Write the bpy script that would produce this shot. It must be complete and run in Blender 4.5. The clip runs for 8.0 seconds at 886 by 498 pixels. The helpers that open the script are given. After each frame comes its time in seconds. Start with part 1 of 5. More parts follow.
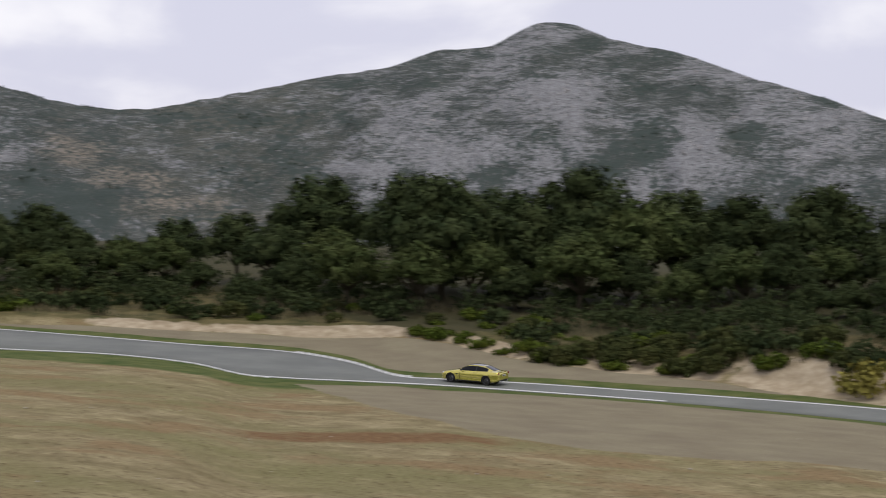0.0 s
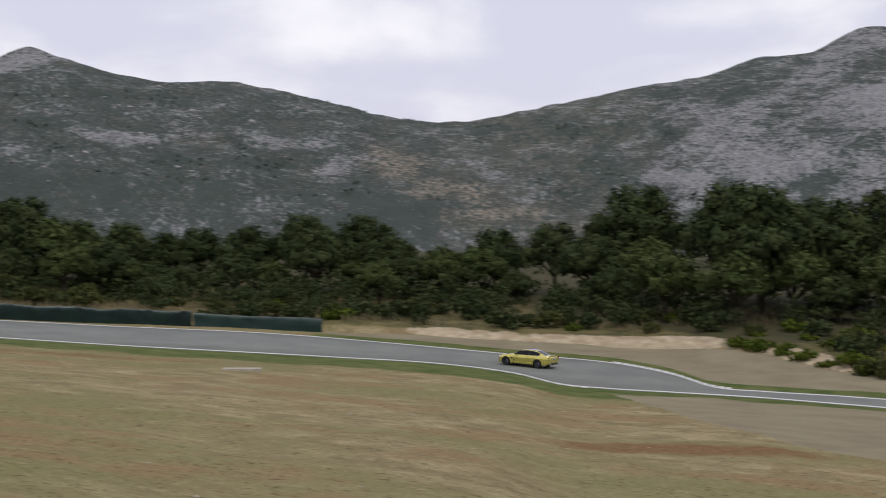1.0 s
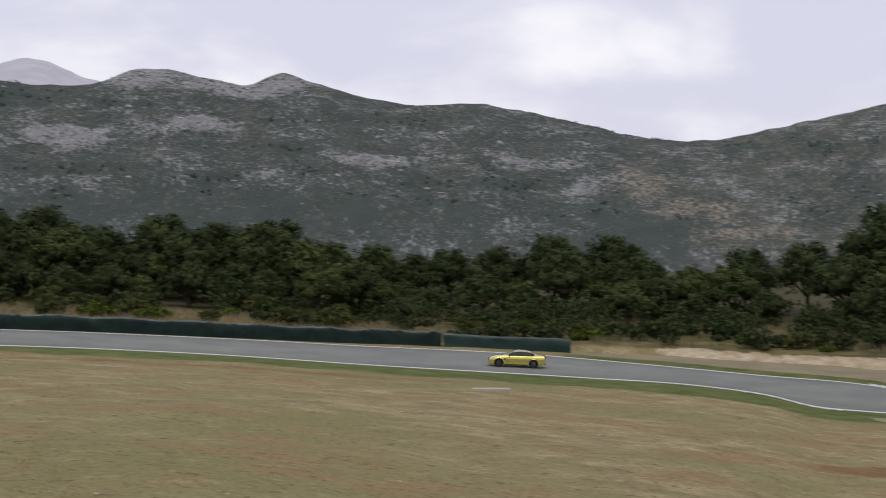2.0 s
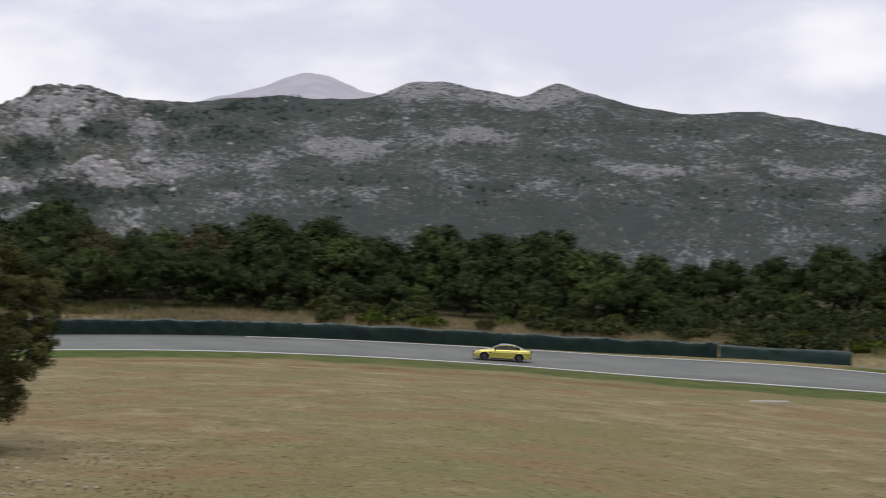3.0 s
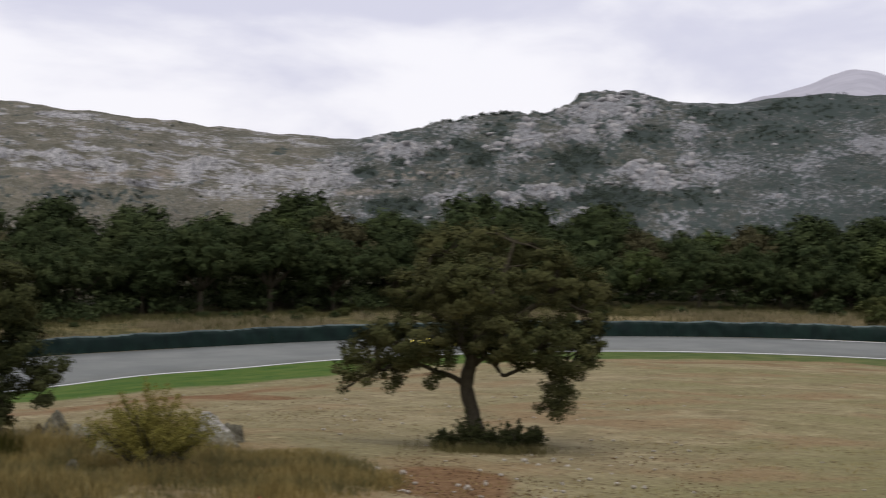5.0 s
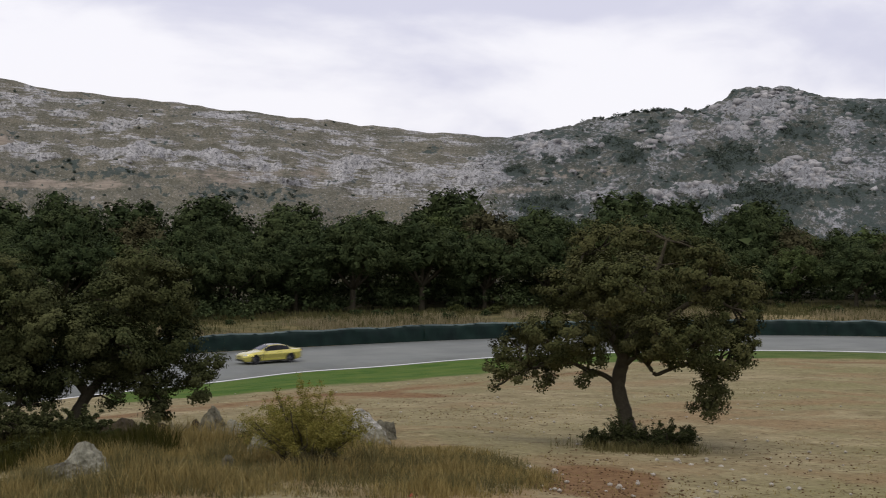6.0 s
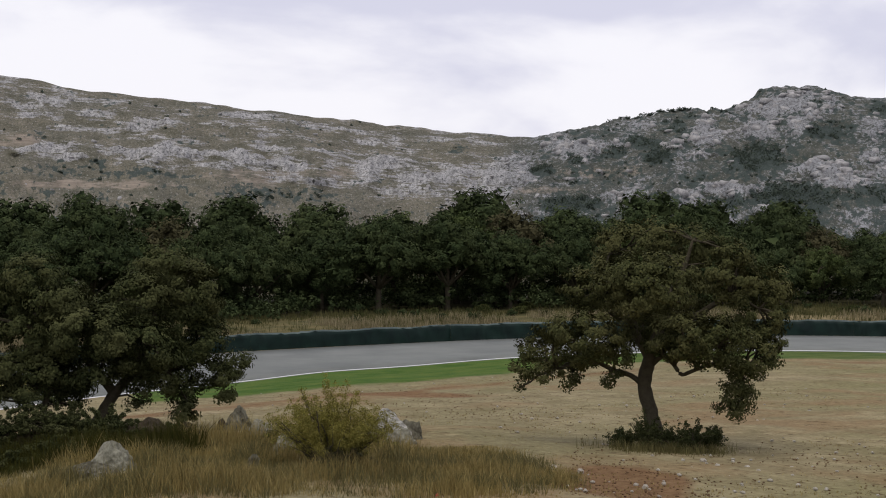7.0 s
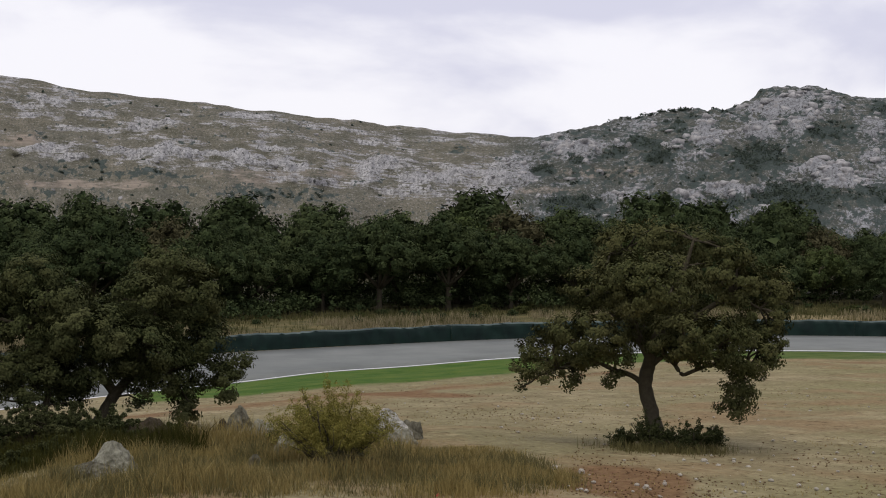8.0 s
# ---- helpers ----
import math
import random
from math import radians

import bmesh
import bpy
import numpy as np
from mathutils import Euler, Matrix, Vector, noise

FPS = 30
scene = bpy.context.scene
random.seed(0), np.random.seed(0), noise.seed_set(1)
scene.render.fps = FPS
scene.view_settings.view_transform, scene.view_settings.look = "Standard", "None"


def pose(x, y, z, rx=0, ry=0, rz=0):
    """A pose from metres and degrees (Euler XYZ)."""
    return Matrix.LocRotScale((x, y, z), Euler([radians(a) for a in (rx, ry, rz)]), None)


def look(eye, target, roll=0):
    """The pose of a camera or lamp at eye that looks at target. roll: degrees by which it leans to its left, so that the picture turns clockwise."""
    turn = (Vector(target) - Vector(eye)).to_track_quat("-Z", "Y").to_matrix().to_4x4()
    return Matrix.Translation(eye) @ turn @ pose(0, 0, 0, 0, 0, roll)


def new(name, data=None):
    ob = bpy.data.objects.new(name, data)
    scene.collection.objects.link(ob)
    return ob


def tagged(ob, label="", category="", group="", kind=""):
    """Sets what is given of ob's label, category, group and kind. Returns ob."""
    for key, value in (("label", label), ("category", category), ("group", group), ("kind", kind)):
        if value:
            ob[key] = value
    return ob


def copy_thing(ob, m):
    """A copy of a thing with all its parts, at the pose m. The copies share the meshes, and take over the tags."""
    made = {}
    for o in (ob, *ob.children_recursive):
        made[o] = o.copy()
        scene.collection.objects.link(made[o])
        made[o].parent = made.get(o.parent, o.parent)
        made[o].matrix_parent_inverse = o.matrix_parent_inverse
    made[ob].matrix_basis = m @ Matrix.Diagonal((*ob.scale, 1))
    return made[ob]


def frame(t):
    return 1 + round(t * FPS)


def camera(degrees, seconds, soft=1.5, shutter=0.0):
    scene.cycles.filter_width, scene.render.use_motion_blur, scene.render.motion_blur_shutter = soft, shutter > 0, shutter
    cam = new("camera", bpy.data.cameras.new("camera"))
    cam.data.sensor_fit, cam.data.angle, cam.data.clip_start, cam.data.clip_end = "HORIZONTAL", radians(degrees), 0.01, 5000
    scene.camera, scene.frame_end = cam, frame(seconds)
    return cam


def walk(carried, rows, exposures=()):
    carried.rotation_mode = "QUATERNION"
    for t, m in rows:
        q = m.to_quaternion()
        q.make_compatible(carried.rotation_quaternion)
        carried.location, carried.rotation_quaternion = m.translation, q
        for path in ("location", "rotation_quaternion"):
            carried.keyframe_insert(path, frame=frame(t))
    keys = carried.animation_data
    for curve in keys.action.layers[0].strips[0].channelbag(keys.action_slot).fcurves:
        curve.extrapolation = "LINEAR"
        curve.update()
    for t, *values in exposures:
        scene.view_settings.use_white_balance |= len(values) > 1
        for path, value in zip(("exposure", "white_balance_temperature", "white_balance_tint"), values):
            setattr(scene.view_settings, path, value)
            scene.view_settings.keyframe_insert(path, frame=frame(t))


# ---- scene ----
# The camera stands on a bank beside a race track and pans with the car.
CZ = 7.0
cam = camera(28.3, 8.0, soft=1.0, shutter=0.42)
LIFT = 0.74
PAN = [
    (0.0, 0.0, -1.050, 0.306), (0.5, 5.373, -0.958, 0.305), (1.0, 10.327, -0.759, 0.191),
    (2.3, 20.862, 0.055, 0.027), (2.5, 22.635, 0.125, 0.088), (3.0, 27.343, 0.225, 0.091),
    (3.5, 31.661, 0.298, 0.042), (4.0, 36.256, 0.287, -0.065), (4.5, 40.487, 0.289, -0.014),
    (5.0, 44.970, 0.310, -0.179), (5.2, 46.505, 0.307, -0.193), (6.3, 50.383, 0.259, -0.115),
    (6.5, 50.574, 0.262, -0.113), (7.0, 50.740, 0.262, -0.102), (7.5, 50.756, 0.262, -0.108),
    (8.0, 50.768, 0.264, -0.105),
]


def aim(yaw, pitch, roll):
    return pose(0, 0, CZ, 0, 0, yaw) @ pose(0, 0, 0, 90 + pitch + LIFT) @ pose(0, 0, 0, 0, 0, roll)


walk(cam, [(t, aim(a, p, r)) for t, a, p, r in PAN])

# ---- sky and sun ----
SUN_EL, SUN_AZ = radians(66), radians(150)
world = bpy.data.worlds.new("sky")
scene.world = world
world.use_nodes = True


def build_sky():
    nt = world.node_tree
    nt.nodes.clear()
    N, L = nt.nodes.new, nt.links.new
    out = N("ShaderNodeOutputWorld")
    bg = N("ShaderNodeBackground")
    sky = N("ShaderNodeTexSky")
    sky.sky_type, sky.sun_disc = "NISHITA", False
    sky.sun_elevation, sky.sun_rotation = SUN_EL, SUN_AZ
    sky.air_density, sky.dust_density = 1.0, 3.0
    dim = N("ShaderNodeVectorMath")
    dim.operation = "SCALE"
    dim.inputs["Scale"].default_value = 0.10
    L(sky.outputs[0], dim.inputs[0])
    co = N("ShaderNodeTexCoord")
    mp = N("ShaderNodeMapping")
    mp.inputs["Scale"].default_value = (3.0, 3.0, 7.5)
    mp.inputs["Location"].default_value = (0.7, 0.3, 0.35)
    L(co.outputs["Generated"], mp.inputs["Vector"])
    n1 = N("ShaderNodeTexNoise")
    n1.inputs["Scale"].default_value, n1.inputs["Detail"].default_value, n1.inputs["Roughness"].default_value = 2.1, 6, 0.50
    n1.inputs["Distortion"].default_value = 0.25
    L(mp.outputs[0], n1.inputs["Vector"])
    ramp = N("ShaderNodeValToRGB")
    ramp.color_ramp.interpolation = "EASE"
    e = ramp.color_ramp.elements
    e[0].position, e[0].color = 0.40, (0.76, 0.755, 0.90, 1)
    e[1].position, e[1].color = 0.66, (1.06, 1.04, 1.10, 1)
    # the cloud is brighter low down, over the valley between the mountains
    dot = N("ShaderNodeVectorMath")
    dot.operation = "DOT_PRODUCT"
    dot.inputs[1].default_value = (-0.62, 0.50, -5.0)
    L(co.outputs["Generated"], dot.inputs[0])
    far = N("ShaderNodeMath")
    far.operation = "MULTIPLY_ADD"
    far.inputs[1].default_value, far.inputs[2].default_value = 0.5, -0.015
    L(dot.outputs["Value"], far.inputs[0])
    cap = N("ShaderNodeClamp")
    cap.inputs["Min"].default_value, cap.inputs["Max"].default_value = -0.10, 0.12
    L(far.outputs[0], cap.inputs["Value"])
    add = N("ShaderNodeMath")
    add.operation = "ADD"
    L(n1.outputs["Fac"], add.inputs[0])
    L(cap.outputs[0], add.inputs[1])
    L(add.outputs[0], ramp.inputs[0])
    mix = N("ShaderNodeMix")
    mix.data_type = "RGBA"
    mix.inputs[0].default_value = 0.9
    L(dim.outputs[0], mix.inputs[6])
    L(ramp.outputs[0], mix.inputs[7])
    L(mix.outputs[2], bg.inputs["Color"])
    bg.inputs["Strength"].default_value = 0.96
    L(bg.outputs[0], out.inputs["Surface"])


build_sky()
sun = new("sun", bpy.data.lights.new("sun", "SUN"))
sun.data.energy, sun.data.angle, sun.data.color = 0.95, radians(45), (1.0, 0.94, 0.76)
sun.matrix_world = look((0, 0, 100), (100 * math.sin(SUN_AZ + math.pi) * math.cos(SUN_EL), 100 * math.cos(SUN_AZ + math.pi) * math.cos(SUN_EL), 100 - 100 * math.sin(SUN_EL)))
scene.view_settings.exposure = 0.0

# ---- materials ----


class Mat:
    """A small wrapper for node materials."""

    def __init__(self, name, rough=0.9, metal=0.0, spec=0.3, layer=""):
        self.m = bpy.data.materials.new(name)
        self.m.use_nodes = True
        self.t = self.m.node_tree
        self.b = self.t.nodes["Principled BSDF"]
        self.b.inputs["Roughness"].default_value = rough
        self.b.inputs["Metallic"].default_value = metal
        self.b.inputs["Specular IOR Level"].default_value = spec
        self.co = None
        self.layer = layer

    def n(self, kind):
        return self.t.nodes.new(kind)

    def link(self, a, b):
        self.t.links.new(a, b)

    def coords(self, scale=(1, 1, 1)):
        if self.layer:
            at = self.n("ShaderNodeAttribute")
            at.attribute_name = self.layer
            mp = self.n("ShaderNodeMapping")
            mp.inputs["Scale"].default_value = scale
            self.link(at.outputs["Vector"], mp.inputs["Vector"])
            return mp.outputs[0]
        if not self.co:
            self.co = self.n("ShaderNodeTexCoord")
        mp = self.n("ShaderNodeMapping")
        mp.inputs["Scale"].default_value = scale
        self.link(self.co.outputs["Object"], mp.inputs["Vector"])
        return mp.outputs[0]

    def noise(self, scale, detail=5, rough=0.55, stretch=(1, 1, 1)):
        x = self.n("ShaderNodeTexNoise")
        x.inputs["Scale"].default_value, x.inputs["Detail"].default_value, x.inputs["Roughness"].default_value = scale, detail, rough
        self.link(self.coords(stretch), x.inputs["Vector"])
        return x.outputs["Fac"]

    def ramp(self, fac, *stops):
        r = self.n("ShaderNodeValToRGB")
        e = r.color_ramp.elements
        while len(e) < len(stops):
            e.new(0.5)
        for k, (p, c) in zip(e, stops):
            k.position = p
            k.color = (c, c, c, 1) if isinstance(c, (int, float)) else (*c, 1)
        self.link(fac, r.inputs[0])
        return r.outputs[0]

    def mix(self, fac, a, b, blend="MIX"):
        x = self.n("ShaderNodeMix")
        x.data_type, x.blend_type = "RGBA", blend
        for v, k in ((fac, 0), (a, 6), (b, 7)):
            if isinstance(v, (int, float)):
                x.inputs[k].default_value = v
            elif isinstance(v, tuple):
                x.inputs[k].default_value = (*v, 1)
            else:
                self.link(v, x.inputs[k])
        return x.outputs[2]

    def math(self, op, a, b):
        x = self.n("ShaderNodeMath")
        x.operation, x.use_clamp = op, True
        for v, k in ((a, 0), (b, 1)):
            if isinstance(v, (int, float)):
                x.inputs[k].default_value = v
            else:
                self.link(v, x.inputs[k])
        return x.outputs[0]

    def attr(self, name):
        x = self.n("ShaderNodeAttribute")
        x.attribute_name = name
        return x.outputs["Fac"]

    def island(self):
        return self.n("ShaderNodeNewGeometry").outputs["Random Per Island"]

    def object_random(self):
        return self.n("ShaderNodeObjectInfo").outputs["Random"]

    def color(self, c):
        if isinstance(c, tuple):
            self.b.inputs["Base Color"].default_value = (*c, 1)
        else:
            self.link(c, self.b.inputs["Base Color"])
        return self

    def bump(self, h, strength=0.4, dist=0.05):
        x = self.n("ShaderNodeBump")
        x.inputs["Strength"].default_value, x.inputs["Distance"].default_value = strength, dist
        self.link(h, x.inputs["Height"])
        self.link(x.outputs[0], self.b.inputs["Normal"])
        return self


def mat_ground():
    m = Mat("dry_ground", 0.97, spec=0.1)
    big = m.noise(0.06, 4, 0.6)
    mid = m.noise(0.45, 6, 0.62)
    fine = m.noise(5.0, 6, 0.7)
    straw = m.mix(m.ramp(mid, (0.36, 0.0), (0.66, 1.0)), (0.19, 0.155, 0.070), (0.43, 0.365, 0.20))
    olive = m.mix(m.ramp(big, (0.42, 0.0), (0.60, 1.0)), straw, (0.205, 0.20, 0.075))
    tan = m.mix(m.ramp(mid, (0.36, 0.0), (0.66, 1.0)), (0.205, 0.168, 0.088), (0.40, 0.342, 0.20))
    olive = m.mix(m.ramp(m.attr("lush"), (0.3, 0.0), (1.0, 0.5)), olive, tan)
    soil = m.mix(m.ramp(m.noise(0.14, 6, 0.62), (0.52, 0.0), (0.62, 0.85)), olive, (0.262, 0.168, 0.076))
    speck = m.mix(m.ramp(fine, (0.30, 0.0), (0.72, 1.0)), m.mix(0.55, soil, (0.09, 0.065, 0.035)), m.mix(0.25, soil, (0.42, 0.36, 0.22)))
    edge = m.noise(0.7, 5, 0.7)
    speck = m.mix(m.ramp(m.noise(2.6, 7, 0.72), (0.56, 0.0), (0.64, 0.85)), speck, (0.080, 0.048, 0.022))
    speck = m.mix(m.ramp(m.noise(0.9, 7, 0.70, (1, 1, 1)), (0.58, 0.0), (0.72, 0.6)), speck, (0.40, 0.335, 0.19))
    red = m.mix(m.ramp(m.noise(2.2, 6, 0.7), (0.35, 0.0), (0.68, 1.0)), (0.15, 0.076, 0.032), (0.28, 0.168, 0.082))
    red = m.mix(m.ramp(fine, (0.3, 0.0), (0.7, 1.0)), m.mix(0.5, red, (0.07, 0.04, 0.02)), red)
    clod = m.ramp(m.math("ADD", m.attr("soil"), m.math("MULTIPLY", m.math("SUBTRACT", m.noise(0.33, 7, 0.68), 0.25), 1.0)), (0.55, 0.0), (0.82, 0.9))
    speck = m.mix(clod, speck, red)

    def zone(name, lo=0.42, hi=0.58, k=0.5):
        s = m.math("ADD", m.attr(name), m.math("MULTIPLY", edge, k))
        return m.ramp(m.math("SUBTRACT", s, k * 0.5), (lo, 0.0), (hi, 1.0))

    gn = m.ramp(m.noise(0.5, 6), (0.35, 0.0), (0.7, 1.0))
    green = m.mix(m.attr("lush"), m.mix(gn, (0.062, 0.085, 0.024), (0.155, 0.150, 0.060)), m.mix(gn, (0.046, 0.100, 0.012), (0.100, 0.142, 0.026)))
    c = m.mix(zone("verge", 0.40, 0.58, 0.45), speck, green)
    gravel = m.mix(m.ramp(m.noise(9.0, 5, 0.7), (0.3, 0.0), (0.7, 1.0)), (0.200, 0.175, 0.112), (0.300, 0.266, 0.176))
    gravel = m.mix(m.ramp(m.noise(0.3, 4), (0.35, 0.0), (0.7, 0.5)), gravel, (0.155, 0.122, 0.086))
    c = m.mix(zone("gravel", 0.45, 0.55, 0.3), c, gravel)
    wild = m.mix(m.ramp(m.noise(0.5, 6, 0.65), (0.35, 0.0), (0.66, 1.0)), (0.055, 0.058, 0.022), (0.165, 0.135, 0.062))
    c = m.mix(zone("wild", 0.35, 0.65, 0.7), c, wild)
    straw2 = m.mix(m.ramp(m.noise(2.0, 5), (0.35, 0.0), (0.66, 1.0)), (0.20, 0.155, 0.075), (0.34, 0.27, 0.15))
    c = m.mix(zone("straw", 0.4, 0.62, 0.9), c, straw2)
    # dark wood floor; the same colour paints the shade below the oak
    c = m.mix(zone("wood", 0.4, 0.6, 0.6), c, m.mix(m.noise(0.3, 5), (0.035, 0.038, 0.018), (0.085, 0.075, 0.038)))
    sand = m.mix(m.ramp(m.noise(0.9, 6, 0.65), (0.35, 0.0), (0.68, 1.0)), (0.33, 0.26, 0.17), (0.56, 0.47, 0.34))
    c = m.mix(zone("sand", 0.42, 0.58, 0.9), c, sand)
    m.color(c)
    m.bump(m.mix(0.5, mid, fine), 0.7, 0.12)
    return m.m


def mat_asphalt():
    m = Mat("asphalt", 0.85, spec=0.35)
    worn = m.mix(m.ramp(m.noise(0.25, 5, 0.6), (0.35, 0.0), (0.68, 1.0)), (0.155, 0.165, 0.150), (0.208, 0.218, 0.196))
    c = m.mix(m.ramp(m.noise(30.0, 4, 0.7), (0.3, 0.0), (0.7, 1.0)), m.mix(0.2, worn, (0.06, 0.06, 0.06)), worn)
    m.color(c)
    m.bump(m.noise(60.0, 3), 0.3, 0.01)
    return m.m


def mat_plain(name, c, rough=0.6, vary=0.25, scale=3.0, metal=0.0, spec=0.4, dark=None, bump=0.0):
    m = Mat(name, rough, metal, spec)
    d = dark or tuple(v * 0.55 for v in c)
    m.color(m.mix(m.math("MULTIPLY", m.ramp(m.noise(scale, 6, 0.6), (0.35, 0.0), (0.7, 1.0)), vary * 2), c, d))
    if bump:
        m.bump(m.noise(scale * 4, 5), bump, 0.03)
    return m.m


def mat_leaf(name, a, b, tip=None):
    m = Mat(name, 0.85, spec=0.04)
    r = m.island()
    c = m.mix(r, a, b)
    c = m.mix(m.math("MULTIPLY", m.ramp(m.noise(0.55, 4), (0.42, 0.0), (0.66, 1.0)), 0.65), c, tip or b)
    c = m.mix(m.math("MULTIPLY", m.object_random(), 0.35), c, (a[0] * 0.6, a[1] * 0.7, a[2] * 0.7))
    m.color(c)
    m.b.inputs["Subsurface Weight"].default_value = 0.0
    return m.m


def mat_mountain():
    m = Mat("limestone_mountain", 0.95, spec=0.1, layer="slope")
    bare, scrub, dry, soil = m.attr("bare"), m.attr("scrub"), m.attr("dry"), m.attr("soil")

    def over(mask, coarse, fine, lo, hi, top=1.0):
        """Where the mask and two sizes of noise together pass the threshold."""
        k = m.math("ADD", m.math("MULTIPLY", mask, 0.30), m.math("ADD", m.math("MULTIPLY", coarse, 0.42), m.math("MULTIPLY", fine, 0.72)))
        return m.ramp(k, (lo, 0.0), (hi, top))

    wide = m.noise(0.045, 5, 0.6, (0.6, 1.3, 1))
    mid = m.noise(0.13, 6, 0.62, (0.55, 1.5, 1))
    fine = m.noise(0.60, 7, 0.74, (0.75, 1.3, 1))
    ledge = m.noise(0.42, 7, 0.74, (0.22, 2.4, 1))
    fine = m.mix(m.ramp(dry, (0.5, 0.0), (0.65, 0.75)), fine, ledge)
    grit = m.noise(0.85, 6, 0.80, (0.9, 1.3, 1))
    bushy = m.noise(0.30, 5, 0.62, (0.8, 1.2, 1))
    flute = m.noise(0.52, 7, 0.76, (1.2, 0.95, 1))
    # green turf and scrub are bluish: distance haze is put into their colours
    turf_green = m.mix(m.ramp(mid, (0.36, 0.0), (0.64, 1.0)), (0.044, 0.056, 0.053), (0.080, 0.090, 0.083))
    turf_dry = m.mix(m.ramp(mid, (0.36, 0.0), (0.64, 1.0)), (0.125, 0.115, 0.080), (0.215, 0.190, 0.142))
    turf = m.mix(m.ramp(m.math("ADD", dry, m.math("MULTIPLY", wide, 0.5)), (0.45, 0.0), (1.05, 1.0)), turf_green, turf_dry)
    turf = m.mix(m.ramp(grit, (0.40, 0.7), (0.52, 0.0)), turf, (0.048, 0.054, 0.036))
    turf = m.mix(m.ramp(m.noise(0.75, 6, 0.80, (0.8, 1.5, 1)), (0.56, 0.0), (0.61, 0.75)), turf, (0.32, 0.31, 0.28))
    earth = m.mix(m.ramp(fine, (0.36, 0.0), (0.64, 1.0)), (0.185, 0.154, 0.120), (0.37, 0.31, 0.245))
    c = m.mix(over(soil, mid, fine, 0.66, 0.82, 0.85), turf, earth)
    pale = m.mix(m.ramp(dry, (0.3, 0.0), (0.9, 1.0)), (0.325, 0.33, 0.338), (0.59, 0.57, 0.54))
    rock = m.mix(m.ramp(grit, (0.42, 0.0), (0.53, 1.0)), m.mix(0.72, pale, (0.10, 0.10, 0.098)), pale)
    rock = m.mix(m.ramp(m.noise(0.22, 5, 0.65), (0.38, 0.55), (0.60, 0.0)), rock, (0.14, 0.14, 0.14))
    rock = m.mix(m.ramp(flute, (0.41, 0.9), (0.455, 0.0)), rock, (0.05, 0.05, 0.05))
    c = m.mix(over(bare, mid, fine, 0.70, 0.75, 0.95), c, rock)
    leaf = m.mix(m.ramp(grit, (0.36, 0.0), (0.64, 1.0)), (0.033, 0.046, 0.042), (0.064, 0.082, 0.070))
    c = m.mix(over(scrub, mid, bushy, 0.715, 0.76, 0.92), c, leaf)
    m.color(c)
    m.bump(m.mix(0.5, mid, fine), 0.7, 1.4)
    return m.m


def mat_rock(name, a, b, scale):
    m = Mat(name, 0.92, spec=0.15)
    g = m.noise(scale, 7, 0.7)
    c = m.mix(m.ramp(g, (0.35, 0.0), (0.65, 1.0)), a, b)
    c = m.mix(m.math("MULTIPLY", m.island(), 0.4), c, a)
    c = m.mix(m.ramp(m.noise(scale * 3.1, 6, 0.7), (0.60, 0.0), (0.72, 0.8)), c, tuple(v * 0.35 for v in a))
    m.color(c)
    m.bump(g, 0.9, 0.3 / scale)
    return m.m


GROUND, ASPHALT, MOUNTAIN = mat_ground(), mat_asphalt(), mat_mountain()
PAINT = mat_plain("white_line_paint", (0.74, 0.74, 0.72), 0.6, 0.2, 2.0)
TARP = mat_plain("dark_green_tarpaulin", (0.008, 0.026, 0.019), 0.55, 0.45, 0.7, spec=0.2, dark=(0.003, 0.010, 0.009), bump=0.4)
TARP_PALE = mat_plain("pale_tarpaulin", (0.085, 0.115, 0.105), 0.6, 0.45, 0.35, spec=0.3, dark=(0.014, 0.028, 0.025), bump=0.4)
TARP_LIGHT = mat_plain("green_tarpaulin", (0.006, 0.032, 0.024), 0.45, 0.3, 0.9, bump=0.3)
BARK = mat_plain("oak_bark", (0.081, 0.070, 0.045), 0.95, 0.4, 6.0, spec=0.1, bump=0.9)
LEAF_OAK = mat_leaf("oak_leaves", (0.038, 0.044, 0.016), (0.112, 0.114, 0.044), (0.150, 0.138, 0.056))
LEAF_DARK = mat_leaf("dark_oak_leaves", (0.020, 0.027, 0.010), (0.070, 0.078, 0.030), (0.104, 0.106, 0.044))
ROCK_FAR = mat_rock("limestone_boulders", (0.22, 0.215, 0.21), (0.56, 0.54, 0.52), 0.35)
ROCK = mat_rock("weathered_limestone", (0.045, 0.040, 0.026), (0.235, 0.220, 0.160), 4.0)
# red-brown rock, darkened so that the oak's shade is in its colour
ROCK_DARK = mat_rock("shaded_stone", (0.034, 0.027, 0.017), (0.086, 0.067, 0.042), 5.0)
ROCK_PALE = mat_rock("pale_weathered_limestone", (0.105, 0.100, 0.070), (0.335, 0.325, 0.250), 6.0)
ROCK_WHITE = mat_rock("lichened_white_limestone", (0.16, 0.155, 0.125), (0.58, 0.56, 0.50), 7.0)
PEBBLE = mat_rock("pale_stones", (0.30, 0.27, 0.215), (0.56, 0.52, 0.44), 9.0)
CLOD = mat_rock("soil_clods", (0.085, 0.048, 0.024), (0.21, 0.125, 0.066), 5.0)
LEAF_SCRUB = mat_leaf("scrub_leaves", (0.048, 0.062, 0.050), (0.085, 0.104, 0.078), (0.09, 0.105, 0.076))
LEAF_SHRUB = mat_leaf("shrub_leaves", (0.030, 0.040, 0.014), (0.080, 0.092, 0.030), (0.098, 0.098, 0.034))
